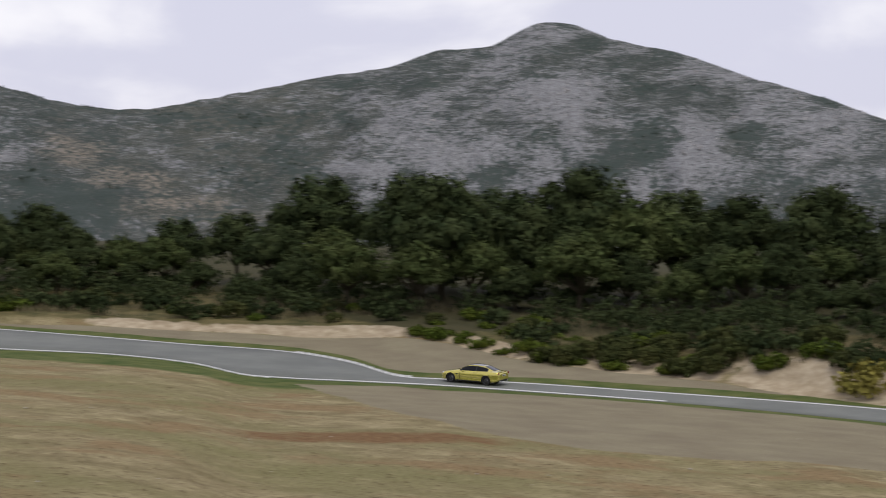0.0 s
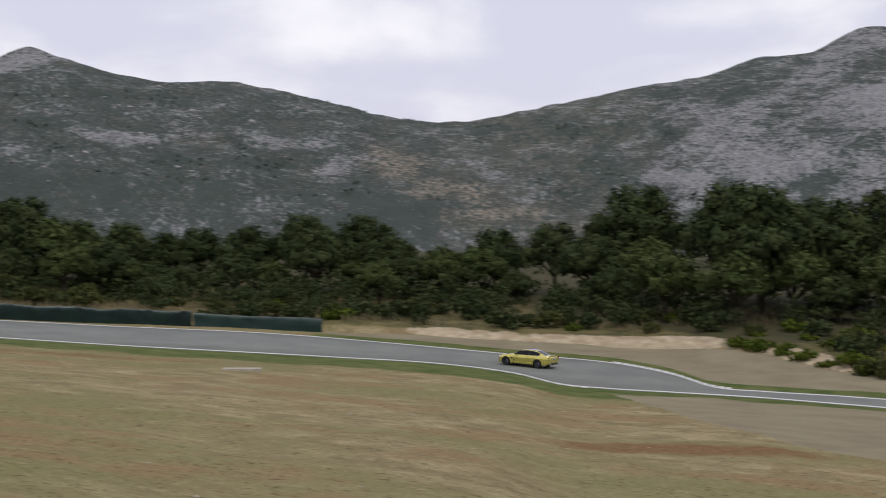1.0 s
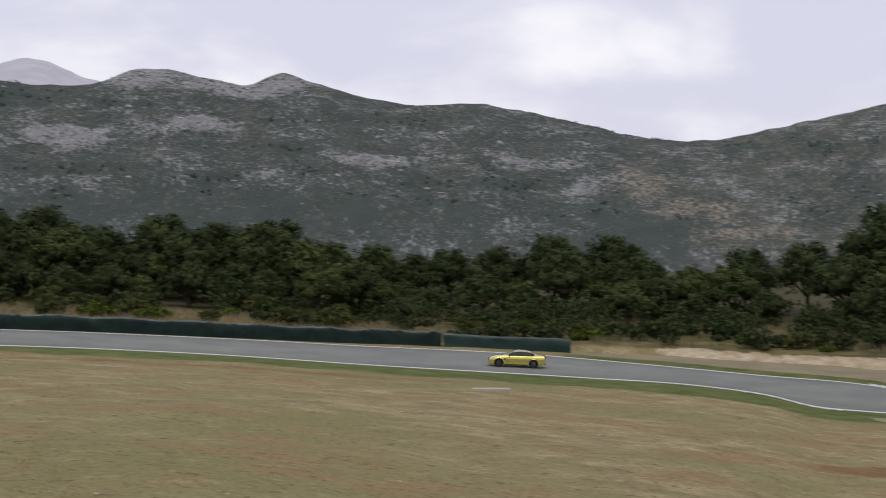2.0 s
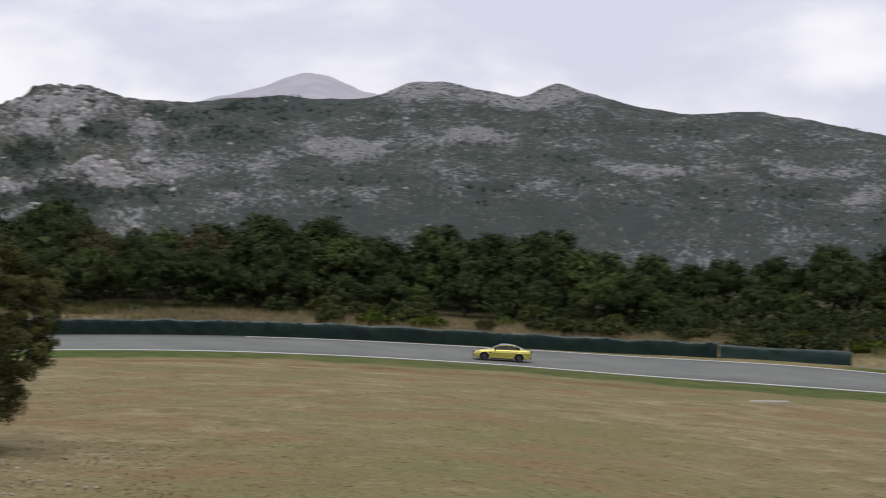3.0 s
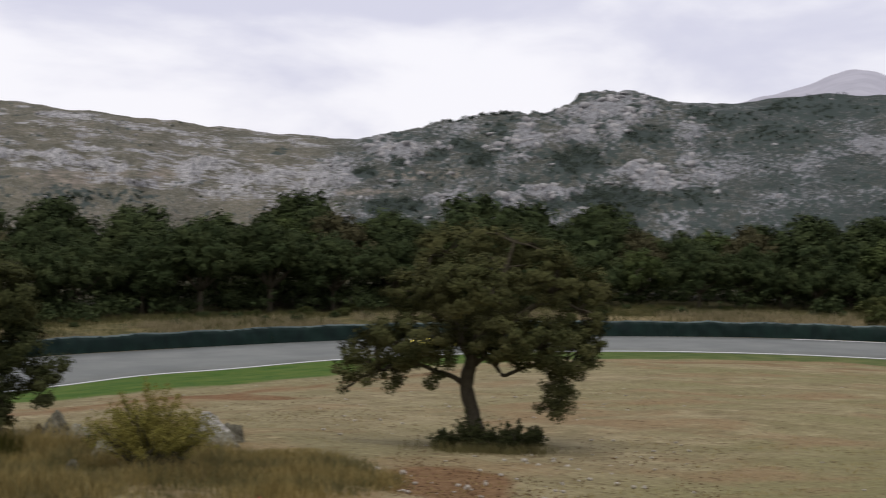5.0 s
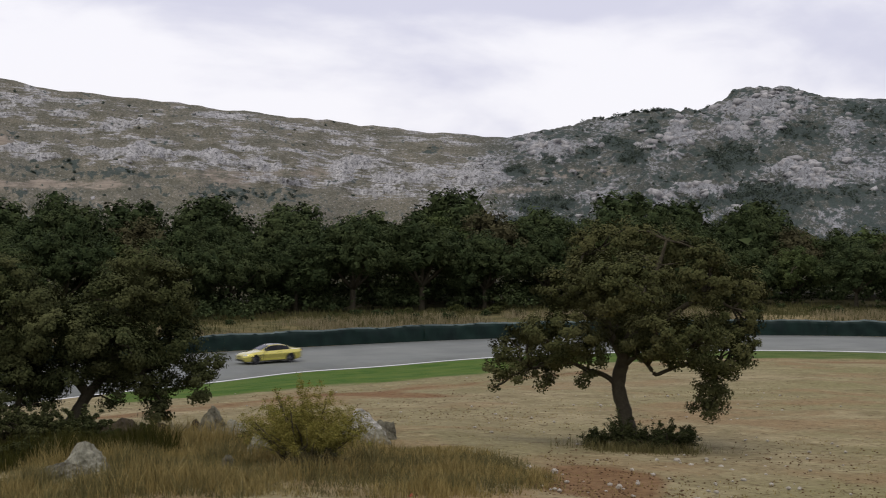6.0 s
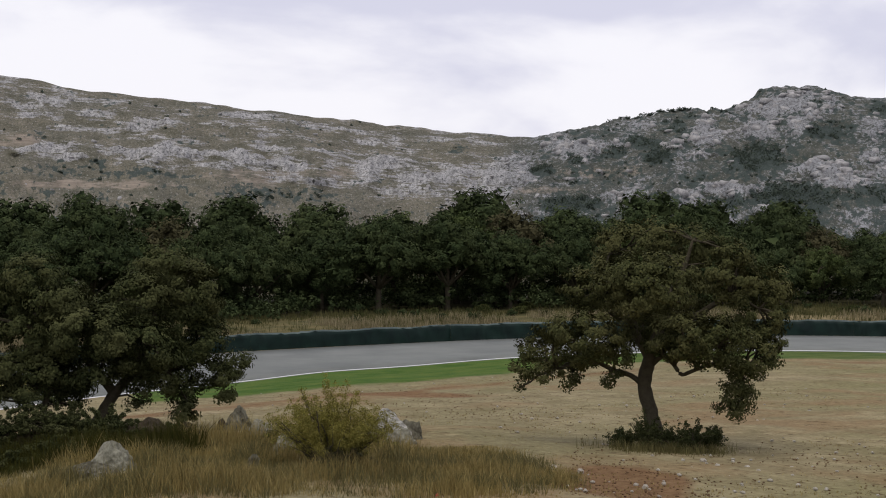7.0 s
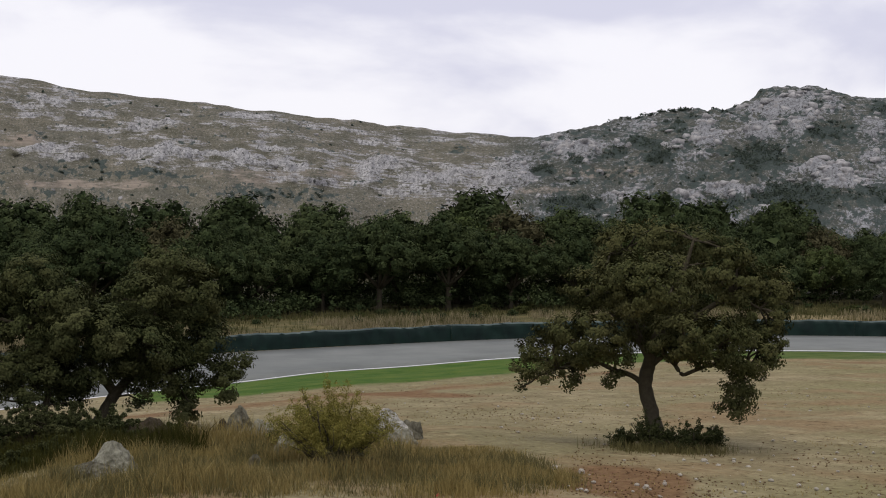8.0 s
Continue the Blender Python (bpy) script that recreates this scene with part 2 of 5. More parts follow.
LEAF_GREEN = mat_leaf("green_bush_leaves", (0.044, 0.070, 0.010), (0.109, 0.144, 0.024), (0.125, 0.144, 0.025))
LEAF_YELLOW = mat_leaf("yellow_bush_leaves", (0.12, 0.11, 0.024), (0.31, 0.275, 0.07), (0.24, 0.20, 0.05))
STRAW = mat_leaf("dry_grass_blades", (0.14, 0.105, 0.036), (0.46, 0.36, 0.145), (0.30, 0.225, 0.08))
STRAW_PALE = mat_leaf("pale_straw", (0.15, 0.125, 0.065), (0.36, 0.305, 0.185), (0.24, 0.205, 0.115))
# darker than the other grass: the oak's shade is put into the colour
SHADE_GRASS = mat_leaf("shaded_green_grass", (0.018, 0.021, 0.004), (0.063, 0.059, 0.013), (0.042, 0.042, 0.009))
STRAW_DULL = mat_leaf("short_dry_grass", (0.085, 0.078, 0.030), (0.25, 0.21, 0.095), (0.15, 0.13, 0.05))
OLIVE_GRASS = mat_leaf("olive_grass_blades", (0.045, 0.050, 0.016), (0.12, 0.115, 0.045), (0.17, 0.145, 0.065))
LEAF_BRIGHT = mat_leaf("fresh_wood_leaves", (0.034, 0.050, 0.017), (0.090, 0.116, 0.040), (0.112, 0.128, 0.046))
LEAF_BROWN = mat_leaf("brown_wood_leaves", (0.045, 0.042, 0.020), (0.095, 0.087, 0.044), (0.108, 0.098, 0.050))
LEAF_WOOD = mat_leaf("wood_leaves", (0.024, 0.036, 0.015), (0.064, 0.084, 0.033), (0.088, 0.104, 0.041))

# ---- the lie of the land: bearing (degrees left of the y axis) and distance from the bank ----


def curve(xs, ys):
    """A smooth curve through the points (Catmull-Rom slopes)."""
    xs, ys = np.array(xs, float), np.array(ys, float)
    m = np.gradient(ys, xs)

    def at(x):
        x = np.clip(np.asarray(x, float), xs[0], xs[-1])
        i = np.clip(np.searchsorted(xs, x) - 1, 0, len(xs) - 2)
        h = xs[i + 1] - xs[i]
        s = (x - xs[i]) / h
        return (ys[i] * (1 + 2 * s) * (1 - s) ** 2 + m[i] * h * s * (1 - s) ** 2 + ys[i + 1] * s * s * (3 - 2 * s) - m[i + 1] * h * s * s * (1 - s))
    return at


def plane(az, d):
    a = np.radians(az)
    return -d * np.sin(a), d * np.cos(a)


NEAR_D = curve([-60, -40, -25, -14.1, -7.4, -2, 0, 3, 5, 6.5, 7.9, 10, 14, 20, 25, 30, 35, 40, 44, 48.6, 52, 54.6, 57.1, 61, 65, 72, 80, 95],
               [75, 90, 104, 113, 118.7, 122.5, 123.8, 125, 125.7, 127.2, 132.5, 136.3, 137.8, 138.8, 139, 138.4, 138, 136.8, 134, 129.5, 124, 120.8, 115.6, 109.5, 103, 90, 76, 60])
FAR_D = curve([-60, -40, -25, -14.1, -7.1, -2.3, 0, 1.6, 2.9, 4.2, 8.6, 12, 16, 22, 28, 33, 39.5, 44, 48.6, 53.4, 57.1, 62, 68, 75, 82, 95],
              [81, 96, 110, 119.1, 123.7, 127, 127.9, 129.5, 136.5, 141.3, 147.3, 151.5, 155.6, 155.6, 154.3, 154, 152.3, 150.5, 147.6, 142.7, 138.3, 131, 120, 106, 90, 70])
TRACK_Z = curve([-60, -30, -14.1, -1, 7.5, 14, 20.4, 26, 30.3, 35, 40.3, 47, 53, 58, 66, 75, 95],
                [-13.5, -12.3, -11.2, -10.25, -9.3, -8.4, -7.5, -6.55, -5.95, -5.5, -5.3, -5.42, -5.85, -6.3, -7.2, -7.8, -8.5])
MID_D = curve([-60, -14.1, -1, 7.5, 20.4, 30.3, 40.3, 47, 58, 66, 75, 95], [78, 113.8, 126, 136, 143, 142, 140.5, 137, 123, 107, 95, 65])
RUN_SLOPE = curve([-60, -20, 0, 20, 44, 52, 62, 78, 95], [0.03, 0.03, 0.03, 0.022, 0.0102, 0.022, 0.047, 0.05, 0.05])
GRAVEL_OUT = curve([-60, -20, -14, -7.6, -2.7, 0, 5, 11.5, 18, 22, 95], [84, 117, 120.5, 131.5, 140, 149.5, 155, 158.5, 159.5, 157.5, 72])
GRAVEL_IN = curve([-60, -14, -9, -4, 0.5, 3, 5.5, 8], [70, 82, 79.5, 79, 90, 104, 122, 136])
BANK = 0.045
FLAT_D = curve([-60, 44, 50, 55, 58, 95], [28, 28, 36, 43, 45, 45])


def smooth(a, b, x):
    s = np.clip((x - a) / (b - a), 0, 1)
    return s * s * (3 - 2 * s)


def track_z(az, d):
    return TRACK_Z(az) + BANK * (d - MID_D(az)) + CZ


def ground_z(az, d):
    """Height of the ground, to the foot of the mountains."""
    az, d = np.asarray(az, float), np.asarray(d, float)
    n, f = NEAR_D(az), FAR_D(az)
    zn, zf = track_z(az, n), track_z(az, f)
    field = zn + RUN_SLOPE(az) * (n - np.maximum(d, FLAT_D(az)))
    hump = smooth(27, 5, d)
    near = field * (1 - hump) + (CZ - 1.65) * hump
    o = np.maximum(d - f, 0)
    e = smooth(17, 23, az)
    rise = (1 - e) * (0.05 * np.minimum(o, 14) + 0.085 * np.clip(o - 14, 0, 66)) + e * (0.13 * np.clip(o - 1.5, 0, 11) + 0.055 * np.clip(o - 12.5, 0, 90))
    lump = (0.7 + 1.2 * smooth(-8, -10.5, az)) * smooth(0, 4.5 + 3 * smooth(-8, -10.5, az), d - GRAVEL_OUT(az)) * smooth(20, 13, az) * smooth(-22, -12, az)
    out = zf + rise + lump
    z = np.where(d <= n, near, np.where(d >= f, out, track_z(az, d)))
    return z


def place(az, d, up=0.0):
    x, y = plane(az, d)
    return Vector((float(x), float(y), float(ground_z(az, d)) + up))


def mesh_from(name, verts, faces, mat, smooth_it=True):
    me = bpy.data.meshes.new(name)
    verts, faces = np.asarray(verts, np.float32), np.asarray(faces, np.int32)
    k = faces.shape[1]
    me.vertices.add(len(verts))
    me.vertices.foreach_set("co", verts.ravel())
    me.loops.add(faces.size)
    me.loops.foreach_set("vertex_index", faces.ravel())
    me.polygons.add(len(faces))
    me.polygons.foreach_set("loop_start", np.arange(0, faces.size, k, dtype=np.int32))
    me.update(calc_edges=True)
    me.validate()
    if smooth_it:
        me.polygons.foreach_set("use_smooth", np.ones(len(me.polygons), bool))
    me.materials.append(mat)
    return me


def grid_faces(rows, cols):
    i = np.arange((rows - 1) * (cols - 1))
    a = (i // (cols - 1)) * cols + i % (cols - 1)
    return np.stack([a, a + 1, a + cols + 1, a + cols], 1)


def wobble(x, y, s, octaves=4, seed=0.0):
    """Cheap fractal noise on arrays, from turned sines."""
    v, amp, tot = np.zeros_like(x), 1.0, 0.0
    for k in range(octaves * 3):
        a = 2.399 * k + seed
        q = 2.0 ** (k / 3)
        v = v + amp * np.sin((x * math.cos(a) + y * math.sin(a)) * q / s + 1.7 * k * k + seed * 3 + 1.3 * np.sin((y * math.cos(a) - x * math.sin(a)) * q / s * 0.7 + k))
        tot += amp
        amp *= 0.80
    return v / tot * 1.8


def part(name, bm, material, parent, label=""):
    me = bm
    if isinstance(bm, bmesh.types.BMesh):
        me = bpy.data.meshes.new(name)
        bm.to_mesh(me)
        bm.free()
    if material and not len(me.materials):
        me.materials.append(material)
    ob = new(name, me)
    ob.parent = parent
    if label:
        ob["label"] = label
    return ob


def build_ground():
    azs = np.concatenate([np.arange(-180, -26, 6.0), np.arange(-26, 80, 0.25), np.arange(80, 179, 6.0), [180.0]])
    rows = []
    # rows follow the track's two edges
    n, f = NEAR_D(azs), FAR_D(azs)
    base = np.concatenate([np.array([0.0, 0.01, 0.04, 0.08, 0.13, 0.18, 0.22]), np.linspace(0.26, 1.0, 90)])
    for u in base:
        rows.append(n * u)
    for u in np.linspace(0, 1, 14)[1:]:
        rows.append(n + (f - n) * u)
    for o in np.concatenate([np.linspace(0, 40, 60)[1:], np.linspace(40, 140, 40)[1:], np.linspace(140, 700, 20)[1:]]):
        rows.append(f + o)
    D = np.array(rows)
    A = np.broadcast_to(azs, D.shape)
    Z = ground_z(A, D)
    X, Y = plane(A, D)
    on_track = (D >= n) & (D <= f)
    rough = np.where(on_track, 0, smooth(0, 6, np.minimum(np.abs(D - n), np.abs(D - f))))
    Z = Z + rough * (0.10 * wobble(X, Y, 6.0, 3, 1.0) + 0.05 * wobble(X, Y, 1.6, 2, 4.0)) - np.where(on_track, 0.05, 0.0)
    me = mesh_from("ground", np.stack([X, Y, Z], -1).reshape(-1, 3), grid_faces(*D.shape)[:, ::-1], GROUND)

    def put(name, v):
        a = me.attributes.new(name, "FLOAT", "POINT")
        a.data.foreach_set("value", np.asarray(v, np.float32).ravel())

    vw = curve([-60, -14, -5, 0, 6, 30, 40, 46, 50, 57, 70, 95], [7, 7, 9, 11, 17, 18, 18, 27, 33, 36, 33, 30])(A)
    put("lush", 0.25 + 0.75 * smooth(32, 48, A))
    put("verge", np.where(D <= n, (1 - smooth(59.5, 62, A)) * (1 - smooth(0.55, 1.35, (n - D) / (vw * 0.92))), smooth(4.6, 2.2, D - f) * smooth(17, 12, A)) * (1 - 0.25 * smooth(-6, -14, A)))
    put("gravel", np.maximum(smooth(-1.0, 1.0, D - GRAVEL_IN(A)) * smooth(0.8, 1.0, (n - D) / (0.55 * vw)) * (A < 7.5), smooth(2.6, 3.8, D - f) * smooth(1, -1, D - GRAVEL_OUT(A)) * (A < 21)))
    put("straw", 0.9 * smooth(1, 0.4, np.hypot((A + 13.5) / 2.2, (D - GRAVEL_OUT(A) - 15) / 7)) + np.where(D > f, smooth(1.0, 2.5, D - f) * smooth(17 - 7 * smooth(38, 46, A), 11 - 5 * smooth(38, 46, A), D - f) * smooth(15, 20, A), 0))
    # first term: the oak's shade as a dark ellipse in the ground colour
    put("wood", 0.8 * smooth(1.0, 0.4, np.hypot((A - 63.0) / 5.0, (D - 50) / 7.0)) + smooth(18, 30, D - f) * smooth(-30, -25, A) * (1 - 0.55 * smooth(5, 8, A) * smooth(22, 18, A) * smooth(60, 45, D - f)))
    put("soil", smooth(1.0, 0.2, np.hypot((A - 44.9) / 3.6, (D - 40.0) / 6.0)) * 0.95 + 0.6 * smooth(1, 0.3, np.hypot((A - 52.0) / 4.5, (D - 78 - 1.2 * (A - 52)) / 4.0)) + 0.65 * smooth(1, 0.2, np.hypot((A - 2.5) / 9.5, (D - 77 + 0.5 * (A - 3)) / 5.0)) + 0.5 * smooth(1.0, 0.0, np.abs((n - D) - vw * 1.25) / 5.0) * smooth(12, 20, A))
    put("sand", smooth(-0.5, 0.5, D - GRAVEL_OUT(A)) * smooth(5.0 + 4.5 * smooth(-8, -10.5, A), 2.0 + 3 * smooth(-8, -10.5, A), D - GRAVEL_OUT(A)) * smooth(13, 9, A) * (0.8 + 0.35 * wobble(X, Y, 4.0, 2, 7.0)))
    put("wild", smooth(1.0, 4.0, D - np.where(A < 20, GRAVEL_OUT(A), f)))
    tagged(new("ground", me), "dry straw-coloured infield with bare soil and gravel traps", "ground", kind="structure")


def ribbon(name, azs, d0, d1, up0, up1, mat, label, cat):
    """A strip between two distances from the bank, that lies on the track's surface."""
    D = np.stack([d0 + (d1 - d0) * u for u in np.linspace(0, 1, 5)])
    A = np.broadcast_to(azs, D.shape)
    X, Y = plane(A, D)
    U = np.linspace(0, 1, 5)[:, None]
    Z = track_z(A, D) + up0 + (up1 - up0) * U
    me = mesh_from(name, np.stack([X, Y, Z], -1).reshape(-1, 3), grid_faces(*D.shape)[:, ::-1], mat)
    ob = new(name, me)
    so = ob.modifiers.new("thick", "SOLIDIFY")
    so.thickness, so.offset = 0.05, -1
    return tagged(ob, label, cat, kind="structure")


def build_track():
    azs = np.arange(-60, 94, 0.25)
    n, f = NEAR_D(azs), FAR_D(azs)
    ribbon("road", azs, n - 0.15, f + 0.15, 0.0, 0.0, ASPHALT, "worn grey asphalt race track", "road")
    j = azs > -7.5
    ribbon("edge_line", azs[j], n[j] + 0.03, n[j] + 0.42, 0.012, 0.012, PAINT, "white painted line along the inner track edge", "road marking")
    k = azs < 34
    ribbon("edge_line", azs[k], f[k] - 0.50, f[k] - 0.15, 0.012, 0.012, PAINT, "white painted line along the outer track edge", "road marking")


build_ground()
build_track()

def kerb(label, edge, side, a0, a1, n):
    """A row of raised blocks along a track edge, white and grey by turns."""
    root = new("kerb")
    tagged(root, label, "kerb", "kerbs of the chicane")
    azs = np.linspace(a0, a1, n + 1)
    for i in range(n):
        bm = bmesh.new()
        low, top = [], []
        for az, o in ((azs[i], 0.0), (azs[i + 1] - 0.012, 0.0), (azs[i + 1] - 0.012, 1.0), (azs[i], 1.0)):
            d = float(edge(az)) + side * 0.45 * o
            x, y = plane(az, d)
            z = float(track_z(az, d))
            low.append(bm.verts.new((float(x), float(y), z - 0.06)))
            top.append(bm.verts.new((float(x), float(y), z + 0.02 + 0.03 * o)))
        bm.faces.new(top)
        bm.faces.new(low[::-1])
        for k in range(4):
            bm.faces.new((low[k], low[(k + 1) % 4], top[(k + 1) % 4], top[k]))
        bmesh.ops.recalc_face_normals(bm, faces=bm.faces)
        part("kerb_block", bm, (PAINT, KERB_GREY)[i % 2], root)


KERB_GREY = mat_plain("grey_kerb_paint", (0.52, 0.51, 0.48), 0.8, 0.3, 2.0)
kerb("raised white and grey kerb at the inner edge of the chicane", NEAR_D, -1, 5.6, 9.0, 16)
kerb("raised white and grey kerb at the outer edge of the chicane", FAR_D, 1, 1.0, 4.8, 30)

# ---- mountains ----
RIDGE = curve([-60, -40, -25, -14.1, -12.6, -10, -7.6, -5.4, -4, -3, -1.6, 0.4, 1.5, 4.1, 7, 9.9, 11.8, 13.8, 15.5, 17.3, 19.7, 21.3, 22.8, 23.6, 24.8, 26, 28.1, 29.5,
               33.2, 35.8, 37.9, 38.5, 39.4, 40.35, 40.9, 43.3, 45.7, 47.7, 49.6, 52.3, 56, 59.6, 62.8, 64.9, 75, 95],
              [0.05, 0.05, 0.052, 0.0672, 0.0778, 0.0913, 0.1058, 0.1145, 0.1228, 0.1228, 0.1106, 0.1064, 0.0994, 0.0913, 0.081, 0.072, 0.0738, 0.0818, 0.0884, 0.0938, 0.0935, 0.099, 0.1067, 0.1106, 0.104, 0.1077, 0.1125, 0.1045,
               0.1032, 0.0997, 0.1028, 0.1066, 0.1076, 0.1070, 0.1006, 0.0952, 0.0884, 0.0815, 0.0833, 0.0878, 0.0949, 0.1019, 0.1077, 0.1135, 0.12, 0.09])
RIDGE_D = curve([-60, -15, -3, 6, 10, 20, 30, 40, 46, 49, 56, 66, 95], [1200, 1350, 1400, 1350, 1250, 1050, 1000, 900, 880, 900, 800, 740, 800])


def mountain_foot(az):
    return RIDGE_D(az) * 0.56


def slope_xy(az, d):
    """Across and up the face of the slope, in metres."""
    return np.radians(az) * 1000, (d - mountain_foot(az)) / (RIDGE_D(az) - mountain_foot(az)) * RIDGE(az) * RIDGE_D(az) * 1.05


def mountain_z(az, d):
    foot = mountain_foot(az)
    r = RIDGE_D(az)
    top = CZ + RIDGE(az) * r
    zf = CZ - 3.0
    u = np.clip((d - foot) / (r - foot), 0, 2)
    up = zf + (top - zf) * np.where(u < 1, 0.85 * u + 0.15 * u * u, 1 - 0.8 * (u - 1))
    x, y = plane(az, d)
    a, h = slope_xy(az, d)
    fade = smooth(0.0, 0.2, u) * smooth(1.0, 0.80, u)
    gully = -np.abs(wobble(a, h * 0.6, 32.0, 3, 2.0)) * 14 * (1 - 0.65 * smooth(6, 12, az) * smooth(40, 37, az) - 0.72 * smooth(46, 50, az)) + 5 * (1 - 0.6 * smooth(6, 12, az))
    fine = wobble(a, h * 2.0, 9.0, 4, 5.0) * 2.2
    crest = wobble(x, y, 7.0, 3, 8.0) * 0.6 + wobble(a, h, 2.0, 3, 8.8) * 0.9 * smooth(36, 38, az) * smooth(49, 46, az)
    return up + fade * (gully + fine) + crest


# outcrops, scrub and bare soil on the slopes: bearing, tangent of the height angle, half width (degrees), half height, amount
ROCKY_LEFT = [(63.5, 0.0988, 1.66, 0.0071, 0.3), (60.3, 0.087, 2.03, 0.0039, 0.3), (57.2, 0.0921, 1.11, 0.0032, 0.3), (54.1, 0.0868, 1.29, 0.0029, 0.3), (51.7, 0.0797, 1.11, 0.0045, 0.25), (61.9, 0.0939, 1.11, 0.0026, 0.25), (64.2, 0.102, 1.11, 0.0045, 0.2)]
ROCKY_RIGHT = [(39.5, 0.0963, 1.38, 0.0129, 0.42), (42.2, 0.0819, 0.52, 0.0109, 0.45), (40.6, 0.0835, 0.74, 0.0103, 0.3), (46.2, 0.075, 1.66, 0.0084, 0.3), (48.6, 0.0596, 0.92, 0.0109, 0.3), (41.5, 0.0503, 1.38, 0.0045, 0.45), (42.7, 0.0459, 0.44, 0.0051, 0.5), (38.5, 0.0615, 0.52, 0.0058, 0.5), (37.8, 0.0528, 1.11, 0.0026, 0.3), (42.1, 0.0703, 0.55, 0.0019, 0.3), (37.1, 0.0866, 0.92, 0.0096, 0.25), (40.3, 0.0381, 0.44, 0.0029, 0.45), (43.5, 0.0868, 1.11, 0.0045, 0.15), (45.1, 0.0482, 1.11, 0.0045, 0.2)]
ROCKY_MID = [(30.7, 0.0734, 1.66, 0.0077, 0.38), (26.3, 0.0816, 1.47, 0.0045, 0.35), (20.1, 0.0618, 2.03, 0.0035, 0.38), (37.1, 0.0603, 2.03, 0.009, 0.32), (28.2, 0.0783, 1.11, 0.0051, 0.3), (32.6, 0.0701, 0.74, 0.0064, 0.3), (15.3, 0.0593, 1.66, 0.0045, 0.25), (27.4, 0.0493, 1.11, 0.0032, 0.2), (33.7, 0.046, 1.66, 0.0039, 0.25), (23.6, 0.0543, 1.47, 0.0039, 0.22), (23.0, 0.1043, 1.11, 0.0032, 0.25), (28.2, 0.1041, 1.11, 0.0045, 0.25), (19.0, 0.0335, 1.11, 0.0023, 0.25)]
ROCKY_PEAK = [(-3.2, 0.0756, 1.66, 0.0177, 0.3), (-8.3, 0.0471, 1.01, 0.0225, 0.35), (2.7, 0.039, 1.11, 0.0045, 0.35), (-1.0, 0.0513, 2.76, 0.0177, 0.2), (-3.9, 0.1174, 0.92, 0.0064, 0.2), (-11.5, 0.0635, 2.03, 0.0129, 0.2), (0.5, 0.072, 2.03, 0.0113, 0.12), (-4.0, 0.0306, 2.21, 0.0096, 0.25), (13.6, 0.0483, 1.11, 0.0077, 0.3)]
SCRUBBY_HILL = [(44.1, 0.0772, 0.59, 0.0039, 0.6), (43.7, 0.0688, 0.63, 0.0045, 0.55), (45.2, 0.0717, 0.55, 0.0039, 0.55), (40.7, 0.0664, 1.47, 0.0096, 0.35), (39.2, 0.0457, 3.13, 0.0071, 0.35), (39.5, 0.0915, 0.55, 0.0032, 0.5), (38.0, 0.0818, 1.47, 0.0064, 0.3), (47.5, 0.0618, 0.41, 0.0029, 0.6), (46.4, 0.0682, 0.29, 0.0026, 0.5), (50.2, 0.0748, 0.33, 0.0032, 0.5), (43.3, 0.0852, 0.55, 0.0051, 0.35), (46.6, 0.0434, 1.29, 0.0039, 0.35), (61.7, 0.0607, 3.68, 0.0051, 0.3), (56.0, 0.0486, 2.21, 0.0058, 0.35), (61.9, 0.0671, 0.48, 0.0032, 0.4), (54.9, 0.0662, 0.26, 0.0026, 0.4), (41.3, 0.0593, 1.11, 0.0045, 0.3), (52.5, 0.0571, 0.33, 0.0032, 0.4), (36.7, 0.0946, 0.55, 0.0064, 0.4), (40.8, 0.1045, 0.26, 0.0019, 0.3)]
SCRUBBY_MID = [(32.9, 0.0959, 2.4, 0.0058, 0.45), (28.9, 0.0928, 1.29, 0.0026, 0.35), (34.0, 0.0814, 1.66, 0.0096, 0.35), (38.9, 0.1006, 0.55, 0.0032, 0.3), (25.2, 0.0333, 9.21, 0.0109, 0.25), (35.7, 0.0894, 1.11, 0.0064, 0.3), (20.6, 0.085, 2.21, 0.0039, 0.25), (23.4, 0.0688, 1.84, 0.0039, 0.25), (30.4, 0.0557, 2.21, 0.0039, 0.3), (25.9, 0.0526, 1.11, 0.0039, 0.3), (40.5, 0.0747, 0.74, 0.0045, 0.35), (16.1, 0.0481, 3.68, 0.0039, 0.25)]
SCRUBBY_PEAK = [(-4.9, 0.1117, 0.7, 0.0051, 0.55), (-6.0, 0.1015, 1.11, 0.0045, 0.4), (-7.6, 0.0856, 1.11, 0.0039, 0.35), (-6.3, 0.055, 1.75, 0.0122, 0.45), (-3.2, 0.0916, 0.64, 0.0032, 0.35), (-1.8, 0.0369, 1.11, 0.0064, 0.4), (6.2, 0.0667, 3.68, 0.0084, 0.4), (8.9, 0.0728, 2.76, 0.0045, 0.3), (-9.9, 0.0601, 1.11, 0.0058, 0.4), (-12.6, 0.0765, 1.11, 0.0051, 0.4), (12.1, 0.0179, 2.03, 0.0141, 0.5), (5.2, 0.0426, 2.21, 0.0129, 0.3), (2.3, 0.0879, 2.4, 0.0039, 0.4), (-0.1, 0.101, 1.47, 0.0039, 0.25), (-5.1, 0.0372, 1.11, 0.0096, 0.4), (-11.2, 0.0313, 1.11, 0.0064, 0.3), (0.1, 0.0704, 0.37, 0.0026, 0.4), (4.1, 0.0267, 1.66, 0.0051, 0.3)]
